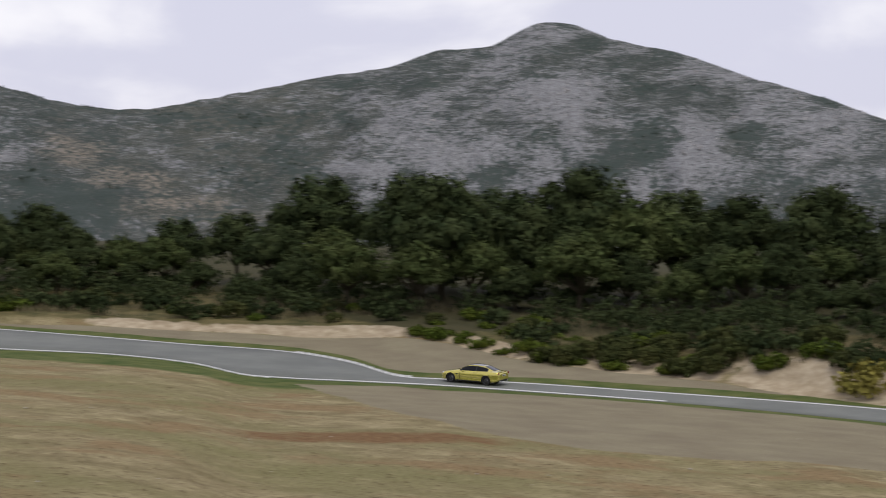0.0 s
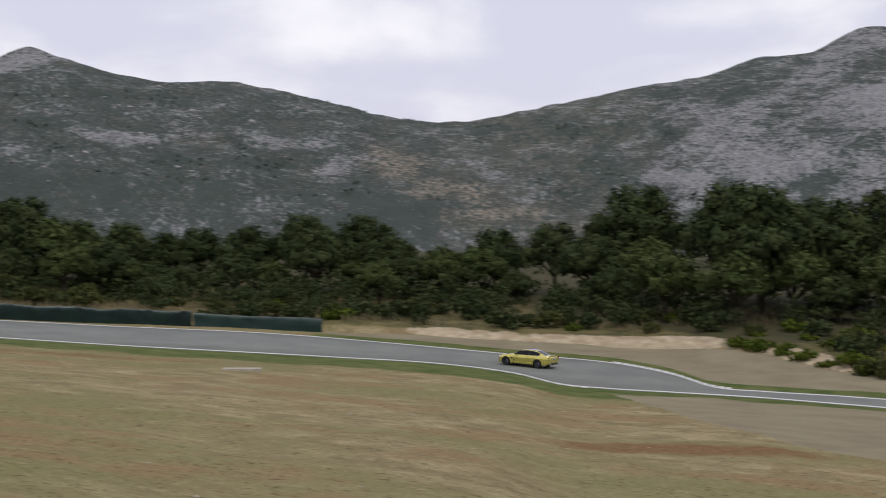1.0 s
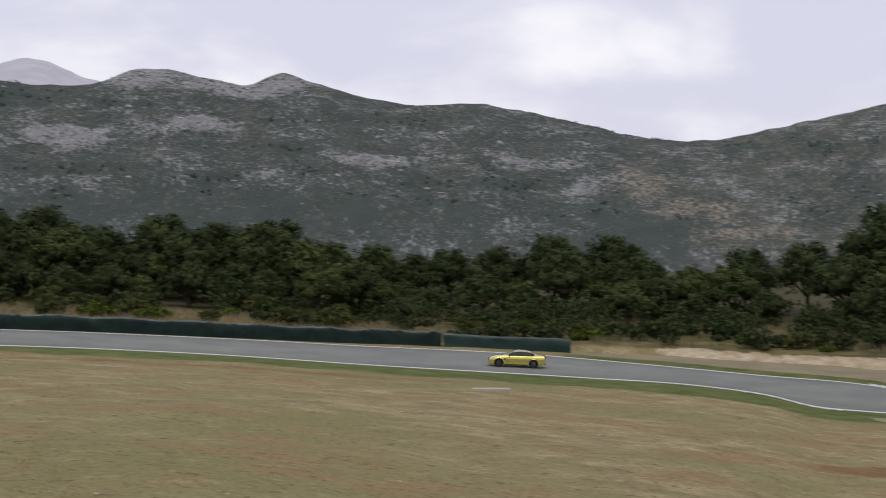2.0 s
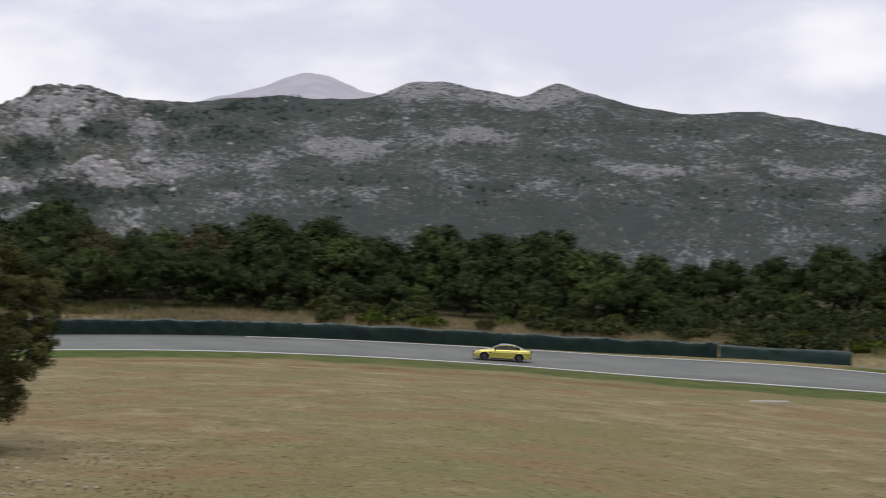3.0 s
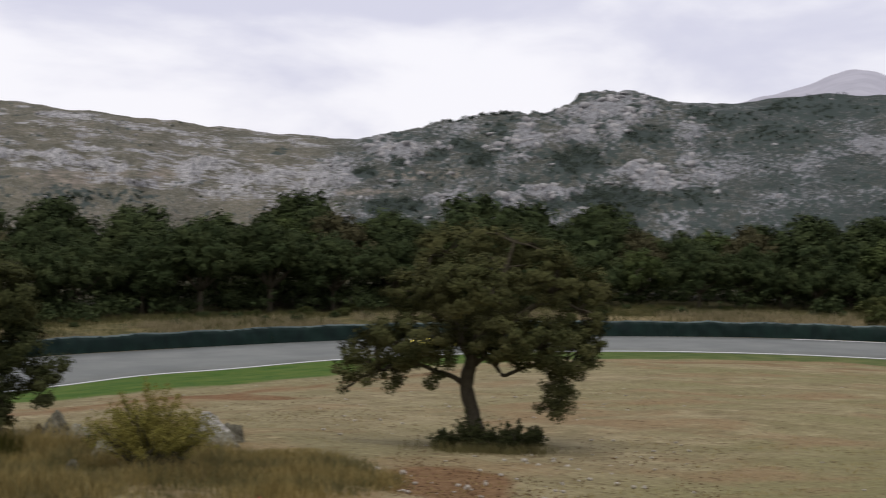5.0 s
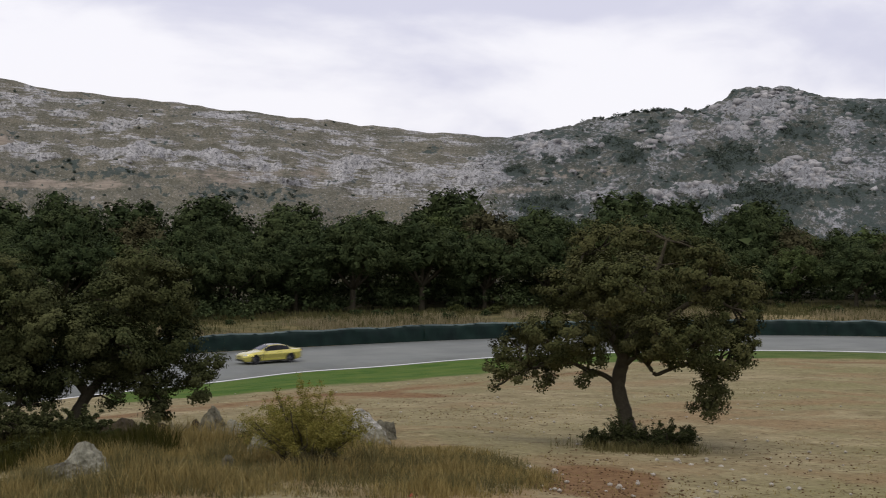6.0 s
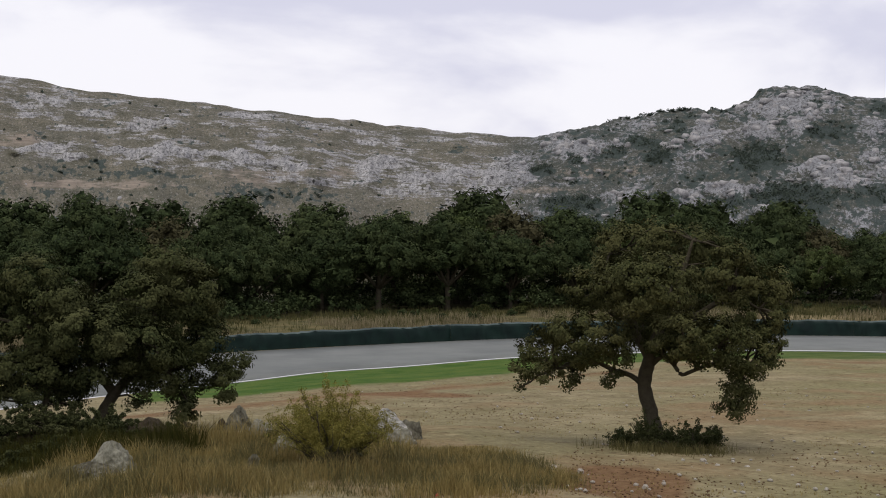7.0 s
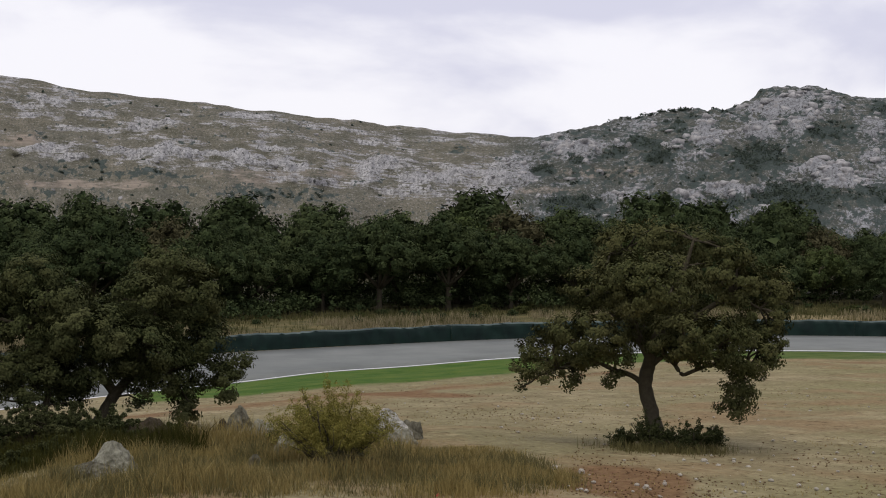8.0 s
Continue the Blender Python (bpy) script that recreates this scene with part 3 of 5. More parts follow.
SOILY_HILL = [(64.2, 0.0782, 0.7, 0.0045, 0.8), (62.1, 0.0536, 3.13, 0.0029, 0.75), (56.5, 0.0586, 2.4, 0.0048, 0.5), (45.7, 0.0611, 1.47, 0.0039, 0.6), (47.5, 0.0505, 1.29, 0.0032, 0.6), (54.1, 0.0598, 0.74, 0.0064, 0.4), (44.8, 0.0627, 0.92, 0.0026, 0.4), (64.6, 0.0756, 0.74, 0.0019, 0.6)]
SOILY_PEAK = [(11.9, 0.0484, 1.11, 0.0064, 0.7), (10.3, 0.0325, 1.29, 0.0064, 0.7), (8.9, 0.0198, 1.47, 0.0051, 0.65), (7.0, 0.0119, 2.03, 0.0045, 0.55), (12.6, 0.0596, 0.74, 0.0045, 0.4), (-8.2, 0.0262, 0.92, 0.0039, 0.3), (-4.0, 0.0644, 1.11, 0.0051, 0.25)]
SOILY_MID = [(20.1, 0.0592, 2.4, 0.0039, 0.3), (35.7, 0.0813, 0.74, 0.0026, 0.2)]


def blots(rows, az, e, jitter):
    v = np.zeros_like(az)
    for a0, e0, wa, we, k in rows:
        v = np.maximum(v, k * smooth(1.3, 0.35, np.hypot((az - a0) / wa, (e - e0) / we) + 0.28 * jitter))
    return v


def cover(az, d, z):
    """Shares of bare rock, scrub, dry turf and open soil on the slopes."""
    e = (z - CZ) / d
    a, h = np.radians(az) * 1000, (z - CZ) * 1.05
    j1, j2 = wobble(a, h * 1.6, 6.0, 3, 21.0), wobble(a, h * 1.6, 5.0, 3, 23.0)
    pk = smooth(8, 2, az)
    patch = wobble(a + 0.7 * h * pk, h * (1.9 - 1.2 * pk), 11.0, 4, 31.0)
    streak = wobble(a * 0.22, h * 1.5, 2.6, 3, 37.0)
    peak, left, right = smooth(8, 2, az), smooth(47.5, 49.5, az), smooth(34, 38, az) * smooth(49, 47, az)
    mid = smooth(8, 14, az) * smooth(37, 34, az)
    share = np.clip(e / np.maximum(RIDGE(az), 0.03), 0, 1)
    bare = 0.34 + 0.13 * peak - 0.01 * mid + 0.06 * right + 0.02 * left + (0.20 + 0.01 * peak - 0.08 * left) * patch + left * 0.22 * streak
    # the long cliff below the dry hill's plateau
    line = curve([47.5, 49.2, 50.8, 54.2, 57.3, 59.7, 63.2, 66], [0.046, 0.050, 0.0564, 0.0628, 0.0676, 0.0700, 0.0718, 0.072])(az)
    half = curve([47.5, 50.8, 56, 59.7, 63.2, 66], [0.012, 0.0115, 0.0085, 0.0065, 0.0035, 0.001])(az)
    cliff = smooth(1.25, 0.6, np.abs(e - line + 0.002 * j1) / half) * smooth(48, 49, az)
    bare = bare + 0.27 * cliff - 0.30 * left * smooth(1.2, 1.9, (line - e) / half) - 0.22 * mid * smooth(0.86, 0.96, share) * smooth(28, 30, az)
    bare = bare + 0.7 * blots(ROCKY_LEFT, az, e, j1) + 1.15 * blots(ROCKY_RIGHT, az, e, j1) + 0.32 * smooth(22, 23.5, az) * smooth(30.6, 29, az) * smooth(0.88, 0.95, share) + blots(ROCKY_MID + ROCKY_PEAK, az, e, j1)
    scrub = 0.30 + 0.10 * mid + 0.16 * right - 0.10 * left - 0.05 * peak + (0.18 + 0.12 * peak) * wobble(a - 0.6 * h * peak, h * (1.6 - 0.9 * peak), 9.0, 4, 41.0) - 0.15 * cliff + 0.10 * smooth(0.6, 0.4, share)
    bush = blots(SCRUBBY_HILL + SCRUBBY_MID, az, e, j2) + 0.75 * blots(SCRUBBY_PEAK, az, e, 1.6 * j2)
    soil = blots(SOILY_HILL + SOILY_MID, az, e, j1) + 0.75 * blots([(p, q, w * 1.7, t * 1.6, k) for p, q, w, t, k in SOILY_PEAK], az, e, j1) + 0.25 * left * smooth(-0.2, 0.8, patch)
    dry = 0.20 + 0.16 * right + 0.45 * left - 0.05 * peak + 0.10 * smooth(12, 8, az) * smooth(0, 4, az)
    return np.clip(bare - 0.55 * bush - 0.35 * soil, 0, 1.1), np.clip(scrub + bush - 0.4 * smooth(0.55, 0.85, bare), 0, 1), dry, np.clip(soil, 0, 1), cliff


def build_mountains():
    azs = np.concatenate([np.arange(-60, -18, 0.5), np.arange(-18, 34, 0.12), np.arange(34, 69, 0.07), np.arange(69, 95, 0.5)])
    u = np.concatenate([np.linspace(0, 0.4, 24), np.linspace(0.4, 1, 150)[1:], np.linspace(1, 1.35, 8)[1:]])
    A = np.broadcast_to(azs, (len(u), len(azs)))
    foot = mountain_foot(A)
    D = foot + (RIDGE_D(A) - foot) * u[:, None]
    Z = mountain_z(A, D)
    U = np.broadcast_to(u[:, None], A.shape)
    bare, scrub, dry, soil, cliff = cover(A, D, Z)
    a2, h2 = np.radians(A) * 1000, (Z - CZ) * 1.05
    # outcrops stand proud as ledges, the cliff is fluted
    proud = smooth(0.45, 0.8, bare) * smooth(0.98, 0.84, U)
    Z = Z + proud * (0.9 + 1.1 * wobble(a2, h2 * 1.5, 2.2, 3, 3.3))
    D = D - proud * (2.0 + 2.4 * wobble(a2 * 1.6, h2 * 0.5, 2.4, 3, 6.1)) - cliff * 3.0 * np.abs(wobble(a2, h2 * 0.25, 4.0, 3, 9.4))
    X, Y = plane(A, D)
    me = mesh_from("mountain", np.stack([X, Y, Z], -1).reshape(-1, 3), grid_faces(*D.shape)[:, ::-1], MOUNTAIN)
    for name, v in (("bare", bare), ("scrub", scrub), ("dry", dry), ("soil", soil)):
        at = me.attributes.new(name, "FLOAT", "POINT")
        at.data.foreach_set("value", np.asarray(v, np.float32).ravel())
    lay = me.attributes.new("slope", "FLOAT_VECTOR", "POINT")
    lay.data.foreach_set("vector", np.stack([a2, (Z - CZ) * 1.05, 0 * a2], -1).astype(np.float32).ravel())
    tagged(new("mountain", me), "bare grey limestone mountain with dark green scrub", "mountain", kind="structure")
    # the summit behind, with haze put into its pale bluish rock colour
    azs = np.linspace(24, 40, 160)
    A = np.broadcast_to(azs, (40, 160))
    peak = curve([24, 28.5, 29.5, 30.4, 31.2, 31.7, 32.3, 33.2, 34.2, 36, 40], [0.085, 0.1, 0.1045, 0.110, 0.1158, 0.1172, 0.1152, 0.109, 0.1045, 0.097, 0.08])
    V = np.linspace(0, 1, 40)[:, None]
    D = 1500 + 1100 * V + 0 * A
    Z = CZ + peak(A) * 2600 * (0.35 + 0.65 * V) + wobble(*plane(A, D), 40.0, 5, 3.0) * 12 * (1 - V) + wobble(*plane(A, D), 12.0, 2, 3.0) * 1.5
    X, Y = plane(A, D)
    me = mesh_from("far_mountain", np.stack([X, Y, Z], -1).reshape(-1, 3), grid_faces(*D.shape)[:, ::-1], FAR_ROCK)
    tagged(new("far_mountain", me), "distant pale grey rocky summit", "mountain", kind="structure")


def mountain_cover():
    """Scrub and boulders on the slopes, past counting."""
    rng = np.random.default_rng(77)
    n = 120000
    az = np.where(rng.random(n) < 0.55, rng.uniform(34, 68, n), rng.uniform(-17, 34, n))
    u = rng.uniform(0.35, 1.0, n)
    d = mountain_foot(az) + (RIDGE_D(az) - mountain_foot(az)) * u
    x, y = plane(az, d)
    z = mountain_z(az, d)
    bare, scrub, _, _, _ = cover(az, d, z)
    keep = np.where(rng.random(n) < np.clip((scrub - 0.50) * 0.36, 0.0012, 0.15))[0]
    C = np.stack([x, y, z], 1)[keep]
    thick = scrub[keep]
    size = rng.uniform(0.6, 1.4, len(keep)) * (0.7 + 1.0 * smooth(0.5, 0.9, thick)) * (1 + 0.5 * smooth(34, 38, az[keep]) * smooth(0.6, 0.9, thick))
    C[:, 2] += size * 0.45
    # small trees along the skyline
    ra = np.concatenate([rng.uniform(42.6, 44.8, 40), rng.uniform(40.9, 45.6, 14), rng.uniform(11.0, 15.0, 12)])
    rd = RIDGE_D(ra) * 0.995
    rx, ry = plane(ra, rd)
    rs = rng.uniform(0.7, 1.5, len(ra))
    C = np.concatenate([C, np.stack([rx, ry, mountain_z(ra, rd) + rs * 0.7], 1)])
    size = np.concatenate([size, rs])
    me = leaf_mesh("mountain_scrub", C, size, 26, 0.36, LEAF_SCRUB, rng, 0.7, tri=True)
    tagged(new("mountain_scrub", me), "dark green scrub bushes scattered over the mountain", "scrub", kind="stuff")
    n = 60000
    az = rng.uniform(-17, 68, n)
    u = rng.uniform(0.35, 0.995, n)
    d = mountain_foot(az) + (RIDGE_D(az) - mountain_foot(az)) * u
    x, y = plane(az, d)
    z = mountain_z(az, d)
    bare = cover(az, d, z)[0]
    keep = np.where(rng.random(n) < np.clip((bare - 0.45) * 0.5, 0.003, 0.35))[0]
    P = np.stack([x, y, z + 0.8 * smooth(0.45, 0.9, bare)], 1)[keep]
    t = (1 + 5 ** 0.5) / 2
    ico = np.array([(-1, t, 0), (1, t, 0), (-1, -t, 0), (1, -t, 0), (0, -1, t), (0, 1, t), (0, -1, -t), (0, 1, -t), (t, 0, -1), (t, 0, 1), (-t, 0, -1), (-t, 0, 1)]) / 1.9
    tri = np.array([(0, 11, 5), (0, 5, 1), (0, 1, 7), (0, 7, 10), (0, 10, 11), (1, 5, 9), (5, 11, 4), (11, 10, 2), (10, 7, 6), (7, 1, 8), (3, 9, 4), (3, 4, 2), (3, 2, 6), (3, 6, 8), (3, 8, 9), (4, 9, 5), (2, 4, 11), (6, 2, 10), (8, 6, 7), (9, 8, 1)])
    k = len(P)
    V = ico[None] * rng.uniform(0.55, 1.35, (k, 12, 1)) * (rng.uniform(0.35, 1.3, (k, 1, 1)) * (1 + 1.0 * (smooth(34, 38, az) * smooth(50, 47, az))[keep])[:, None, None] * np.stack([rng.uniform(0.8, 2.0, k), rng.uniform(0.7, 1.3, k), rng.uniform(0.45, 1.0, k)], 1)[:, None, :])
    V = (V + P[:, None, :]).reshape(-1, 3)
    F = (tri[None] + 12 * np.arange(k)[:, None, None]).reshape(-1, 3)
    tagged(new("mountain_boulders", mesh_from("mountain_boulders", V, F, ROCK_FAR, False)), "pale limestone boulders and outcrops on the mountain", "boulders", kind="stuff")


# both tones are paled and blued to paint in the haze
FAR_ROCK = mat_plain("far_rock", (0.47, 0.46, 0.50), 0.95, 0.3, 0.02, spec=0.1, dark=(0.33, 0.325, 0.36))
build_mountains()


# ---- trees ----
def tube(bm, pts, radii, sides=7):
    """A tapered, bent limb through the points."""
    rings = []
    for i, (p, r) in enumerate(zip(pts, radii)):
        p = Vector(p)
        t = (Vector(pts[min(i + 1, len(pts) - 1)]) - Vector(pts[max(i - 1, 0)])).normalized()
        a = t.orthogonal().normalized()
        b = t.cross(a)
        rings.append([bm.verts.new(p + (a * math.cos(2 * math.pi * k / sides) + b * math.sin(2 * math.pi * k / sides)) * r * random.uniform(0.9, 1.1)) for k in range(sides)])
    for q, w in zip(rings, rings[1:]):
        for k in range(sides):
            bm.faces.new((q[k], q[(k + 1) % sides], w[(k + 1) % sides], w[k])).smooth = True
    bm.faces.new(rings[-1])
    bm.faces.new(rings[0][::-1])


def limb_points(a, b, n=5, sag=0.12):
    a, b = Vector(a), Vector(b)
    out, l = [], (b - a).length
    for i in range(n + 1):
        u = i / n
        p = a.lerp(b, u)
        p += Vector((random.uniform(-1, 1), random.uniform(-1, 1), random.uniform(-1, 1))) * l * 0.07 * (0 < i < n)
        p.z += math.sin(u * math.pi) * l * sag
        out.append(p)
    return out


def leaf_mesh(name, centres, spreads, count, size, mat, rng, flat=0.75, facing=None, tri=False, cores=()):
    """A crown of single leaves round the clump centres; they face out of their clump and lump."""
    C = np.repeat(np.asarray(centres, float), count, 0)
    S = np.repeat(np.asarray(spreads, float), count)[:, None]
    v = rng.normal(size=C.shape)
    v /= np.linalg.norm(v, axis=1, keepdims=True)
    P = C + v * S * (rng.random((len(C), 1)) ** 0.45) * np.array([1, 1, flat])
    out = v * 0.8 + rng.normal(size=P.shape) * 0.45 + np.array([0, 0, 0.40])
    if facing is not None:
        out = out * 0.75 + np.repeat(np.asarray(facing, float), count, 0) * 1.0
    out /= np.linalg.norm(out, axis=1, keepdims=True)
    a = np.cross(out, rng.normal(size=P.shape))
    a /= np.linalg.norm(a, axis=1, keepdims=True)
    b = np.cross(out, a)
    L = size * (0.6 + 0.8 * rng.random((len(P), 1)))
    a, b = a * L, b * L * 0.6
    if tri:
        V = np.stack([P + a, P - a * 0.7 + b * 1.3, P - a * 0.7 - b * 1.3], 1).reshape(-1, 3)
        F = np.arange(len(V)).reshape(-1, 3)
        for x, y, z, rx, ry, rz in cores:
            # larger sprays fill the inside of each lump
            k = 46
            o = rng.normal(size=(k, 3))
            o *= 0.62 * rng.random((k, 1)) ** 0.4 / np.linalg.norm(o, axis=1, keepdims=True)
            w = np.array([x, y, z]) + np.repeat(o * np.array([rx, ry, rz]), 3, 0) + rng.normal(size=(3 * k, 3)) * 0.19 * rx
            F = np.concatenate([F, np.arange(3 * k).reshape(-1, 3) + len(V)])
            V = np.concatenate([V, w])
        return mesh_from(name, V, F, mat, False)
    V = np.stack([P - a, P + b, P + a, P - b], 1).reshape(-1, 3)
    F = np.arange(len(V)).reshape(-1, 4)
    return mesh_from(name, V, F, mat, False)


def fill_lumps(lumps, spacing, rng, ways=None):
    """Clump centres in the shells of the crown's lumps (x, y, z, rx, ry, rz)."""
    out = []
    for x, y, z, rx, ry, rz in lumps:
        k = max(5, int(4.2 * (rx * ry + ry * rz + rx * rz) / spacing ** 2))
        v = rng.normal(size=(k, 3))
        v /= np.linalg.norm(v, axis=1, keepdims=True)
        if ways is not None:
            ways.append(v.copy())
        v *= 0.62 + 0.42 * rng.random((k, 1))
        out.append(np.array([x, y, z]) + v * np.array([rx, ry, rz]))
    return np.concatenate(out)


def bend(pts, k=4):
    """A smooth path through (x, y, z, r) points."""
    P = np.array(pts, float)
    t = np.arange(len(P))
    q = np.linspace(0, len(P) - 1, (len(P) - 1) * k + 1)
    return np.stack([curve(t, P[:, i])(q) for i in range(4)], 1)


def tree(name, label, stems, lumps, m, spacing, spread, count, size, leaf, seed, twigs=26, category="tree", group="", smoothness=4, far=False):
    """stems: lists of (x, y, z, r) for trunk and main limbs; the crown's lumps hang on them."""
    random.seed(seed)
    rng = np.random.default_rng(seed)
    root = new(name)
    tagged(root, label, category, group)
    bm = bmesh.new()
    for s in stems:
        w = bend(s, smoothness)
        tube(bm, [tuple(p[:3]) for p in w], [float(p[3]) for p in w], 5 + smoothness)
    ends = [Vector(p[:3]) for s in stems for p in s[1:]]
    ways = []
    c = fill_lumps(lumps, spacing, rng, ways)
    for i in rng.choice(len(c), min(twigs, len(c)), False):
        t = Vector(c[i])
        a = min(ends, key=lambda e: (e - t).length + 0.5 * max(0, e.z - t.z))
        l = (t - a).length
        tube(bm, limb_points(a, t, 4, 0.08), [0.02 + 0.018 * l * (1 - q / 4.6) for q in range(5)], 5)
    part("trunk", bm, BARK, root)
    part("crown", leaf_mesh("crown", c, spread * (0.7 + 0.6 * rng.random(len(c))), count, size, leaf, rng, 0.75, np.concatenate(ways), far, lumps if far else ()), None, root)
    root.matrix_basis = m
    return root


def oak_in_infield():
    s = 50.0 / 3110
    L = []
    for x, y, rx, rz, dy in [(1105, 440, 56, 50, 0), (1170, 425, 40, 34, 30), (1235, 440, 52, 36, 40), (1290, 460, 36, 30, -10), (1040, 515, 52, 44, -20), (1090, 500, 50, 44, -50), (1150, 510, 110, 70, 90), (1150, 510, 100, 60, -100), (1300, 500, 66, 46, 0), (1365, 520, 34, 40, 20),
                             (1335, 560, 62, 66, 20), (985, 595, 44, 30, 0), (940, 625, 34, 26, 20), (920, 665, 26, 26, 10), (960, 668, 22, 18, -20), (1010, 680, 18, 18, 0), (1090, 672, 20, 18, -20), (1045, 590, 82, 45, -70), (1005, 640, 55, 30, 20), (1200, 590, 120, 42, 90),
                             (1230, 590, 90, 42, -110), (1320, 630, 58, 46, -20), (1303, 690, 36, 42, 0),
                             (1085, 625, 48, 30, -50), (1362, 610, 34, 40, 10), (1290, 715, 26, 32, 0), (1250, 628, 46, 28, -50), (1190, 615, 60, 22, -70)]:
        L.append(((x - 1160) * s, dy * s, (790 - y) * s, rx * s, max(rx, rz) * 0.85 * s, rz * s))

    def P(x, y, r, dy=0):
        return ((x - 1160) * s, dy * s, (790 - y) * s, r)
    stems = [[P(1164, 800, .34), P(1158, 770, .25), P(1150, 730, .21), P(1140, 685, .20), P(1148, 640, .19), P(1160, 600, .15), P(1185, 545, .11), P(1210, 480, .07), P(1225, 430, .04)],
             [P(1143, 690, .09), P(1118, 668, .075), P(1088, 658, .065, -10), P(1050, 644, .05, -10), P(985, 655, .03)],
             [P(1150, 640, .14), P(1125, 590, .11, 10), P(1110, 520, .09, 20), P(1100, 450, .05, 10)],
             [P(1150, 650, .08), P(1175, 632, .07, -15), P(1192, 648, .062, -25), P(1205, 664, .058, -25), P(1228, 656, .055, -20), P(1270, 645, .045), P(1310, 665, .03)],
             [P(1165, 600, .10), P(1220, 570, .09, 20), P(1290, 530, .06, 10), P(1340, 550, .03)]]
    az = 43.85
    x, y = plane(az, 50.0)
    tree("oak_tree", "small holm oak with drooping brown-green crown on dry field", stems, L, pose(float(x), float(y), float(ground_z(az, 50)), 0, 0, az), 0.47, 0.24, 100, 0.042, LEAF_OAK, 3, 150)


def oak_by_rocks():
    s = 52.0 / 3110
    L = []
    for x, y, rx, rz, dy in [(70, 492, 66, 42, 0), (20, 530, 60, 50, 30), (105, 535, 62, 42, -40), (296, 478, 62, 46, 10), (345, 515, 52, 52, -20), (250, 525, 50, 48, -50), (180, 570, 80, 50, 60), (170, 590, 90, 50, -80), (80, 595, 90, 50, 0),
                             (310, 570, 80, 58, 30), (355, 610, 52, 46, 0), (410, 648, 34, 24, 0), (385, 668, 34, 22, -10), (255, 640, 80, 40, 40), (110, 650, 62, 38, -20), (-60, 560, 90, 75, 20), (330, 700, 28, 34, 0), (-70, 650, 90, 45, 0),
                             (240, 615, 80, 48, -90), (0, 660, 50, 30, -30), (60, 650, 80, 36, 10), (295, 660, 56, 34, -20), (130, 682, 40, 22, 10), (325, 732, 26, 22, -10), (245, 690, 24, 24, -30), (-20, 690, 40, 22, -30), (55, 690, 44, 22, -20), (120, 700, 40, 20, 30), (170, 668, 44, 24, -60), (395, 700, 16, 14, 0)]:
        L.append(((x - 190) * s, dy * s, (762 - y) * s, rx * s, max(rx, rz) * 0.85 * s, rz * s))

    def P(x, y, r, dy=0):
        return ((x - 190) * s, dy * s, (762 - y) * s, r)
    stems = [[P(165, 775, .28), P(180, 740, .20), P(200, 700, .165), P(225, 670, .14), P(250, 620, .11), P(280, 540, .08), P(285, 480, .04)],
             [P(95, 775, .15), P(85, 720, .105), P(92, 690, .09), P(80, 640, .09), P(70, 560, .05)],
             [P(205, 695, .15), P(170, 650, .12), P(120, 600, .09), P(0, 560, .05)],
             [P(228, 668, .12), P(290, 655, .09), P(340, 640, .06), P(390, 650, .03)]]
    az = 61.6
    x, y = plane(az, 52.0)
    tree("oak_tree", "dark spreading holm oak behind rocks and dry grass", stems, L, pose(float(x), float(y), float(ground_z(az, 52)), 0, 0, az), 0.46, 0.27, 125, 0.044, LEAF_DARK, 5, 70)


oak_in_infield()
oak_by_rocks()


mountain_cover()


def wood_kind(seed, h, w, leaf, near=True, label="dark green holm oak in the wood behind the track", sparse=1.0):
    """One kind of tree for the wood behind the track: a dome of lumps on a forked trunk."""
    random.seed(seed)
    L = []
    for k in range(15):
        a, q = k * 2.4 + seed, math.sqrt((k + 0.4) / 15)
        rr = w * random.uniform(0.13, 0.21)
        L.append((math.cos(a) * q * w * 0.37, math.sin(a) * q * w * 0.37, h * (0.84 - 0.40 * q ** 1.7 + random.uniform(-0.07, 0.05)), rr, rr, rr * random.uniform(0.68, 0.85)))
    L.append((0, 0, h * 0.58, w * 0.26, w * 0.26, h * 0.2))
    lean = random.uniform(-0.5, 0.5)
    stems = [[(0, 0, -0.3, .34), (.08 + lean * .3, 0, h * .12, .24), (.1 + lean, .05, h * .3, .19), (lean, 0, h * .6, .1)]]
    for x, y, z, *_ in L[2:13:2]:
        stems.append([(.1 + lean, .05, h * .24, .15), (x * .55, y * .55, h * .40, .10), (x, y, z, .04)])
    return tree("oak_tree", label, stems, L, pose(0, 0, -200), (1.25, 0.95)[near], (0.62, 0.5)[near], int((24, 36)[near] * sparse), (0.16, 0.105)[near], leaf, seed, (0, 8)[near], "tree", "wood behind the track", (1, 2)[near], True)


def scatter(kinds, spots):
    """Puts the kinds at (kind, place, turn, size); the first of each kind is the thing itself."""
    used = set()
    for k, p, turn, g in spots:
        ob = kinds[k]
        m = Matrix.Translation(p) @ pose(0, 0, 0, 0, 0, turn)
        if k in used:
            ob = copy_thing(ob, m)
        used.add(k)
        ob.matrix_basis = m
        ob.scale = (g, g, g)


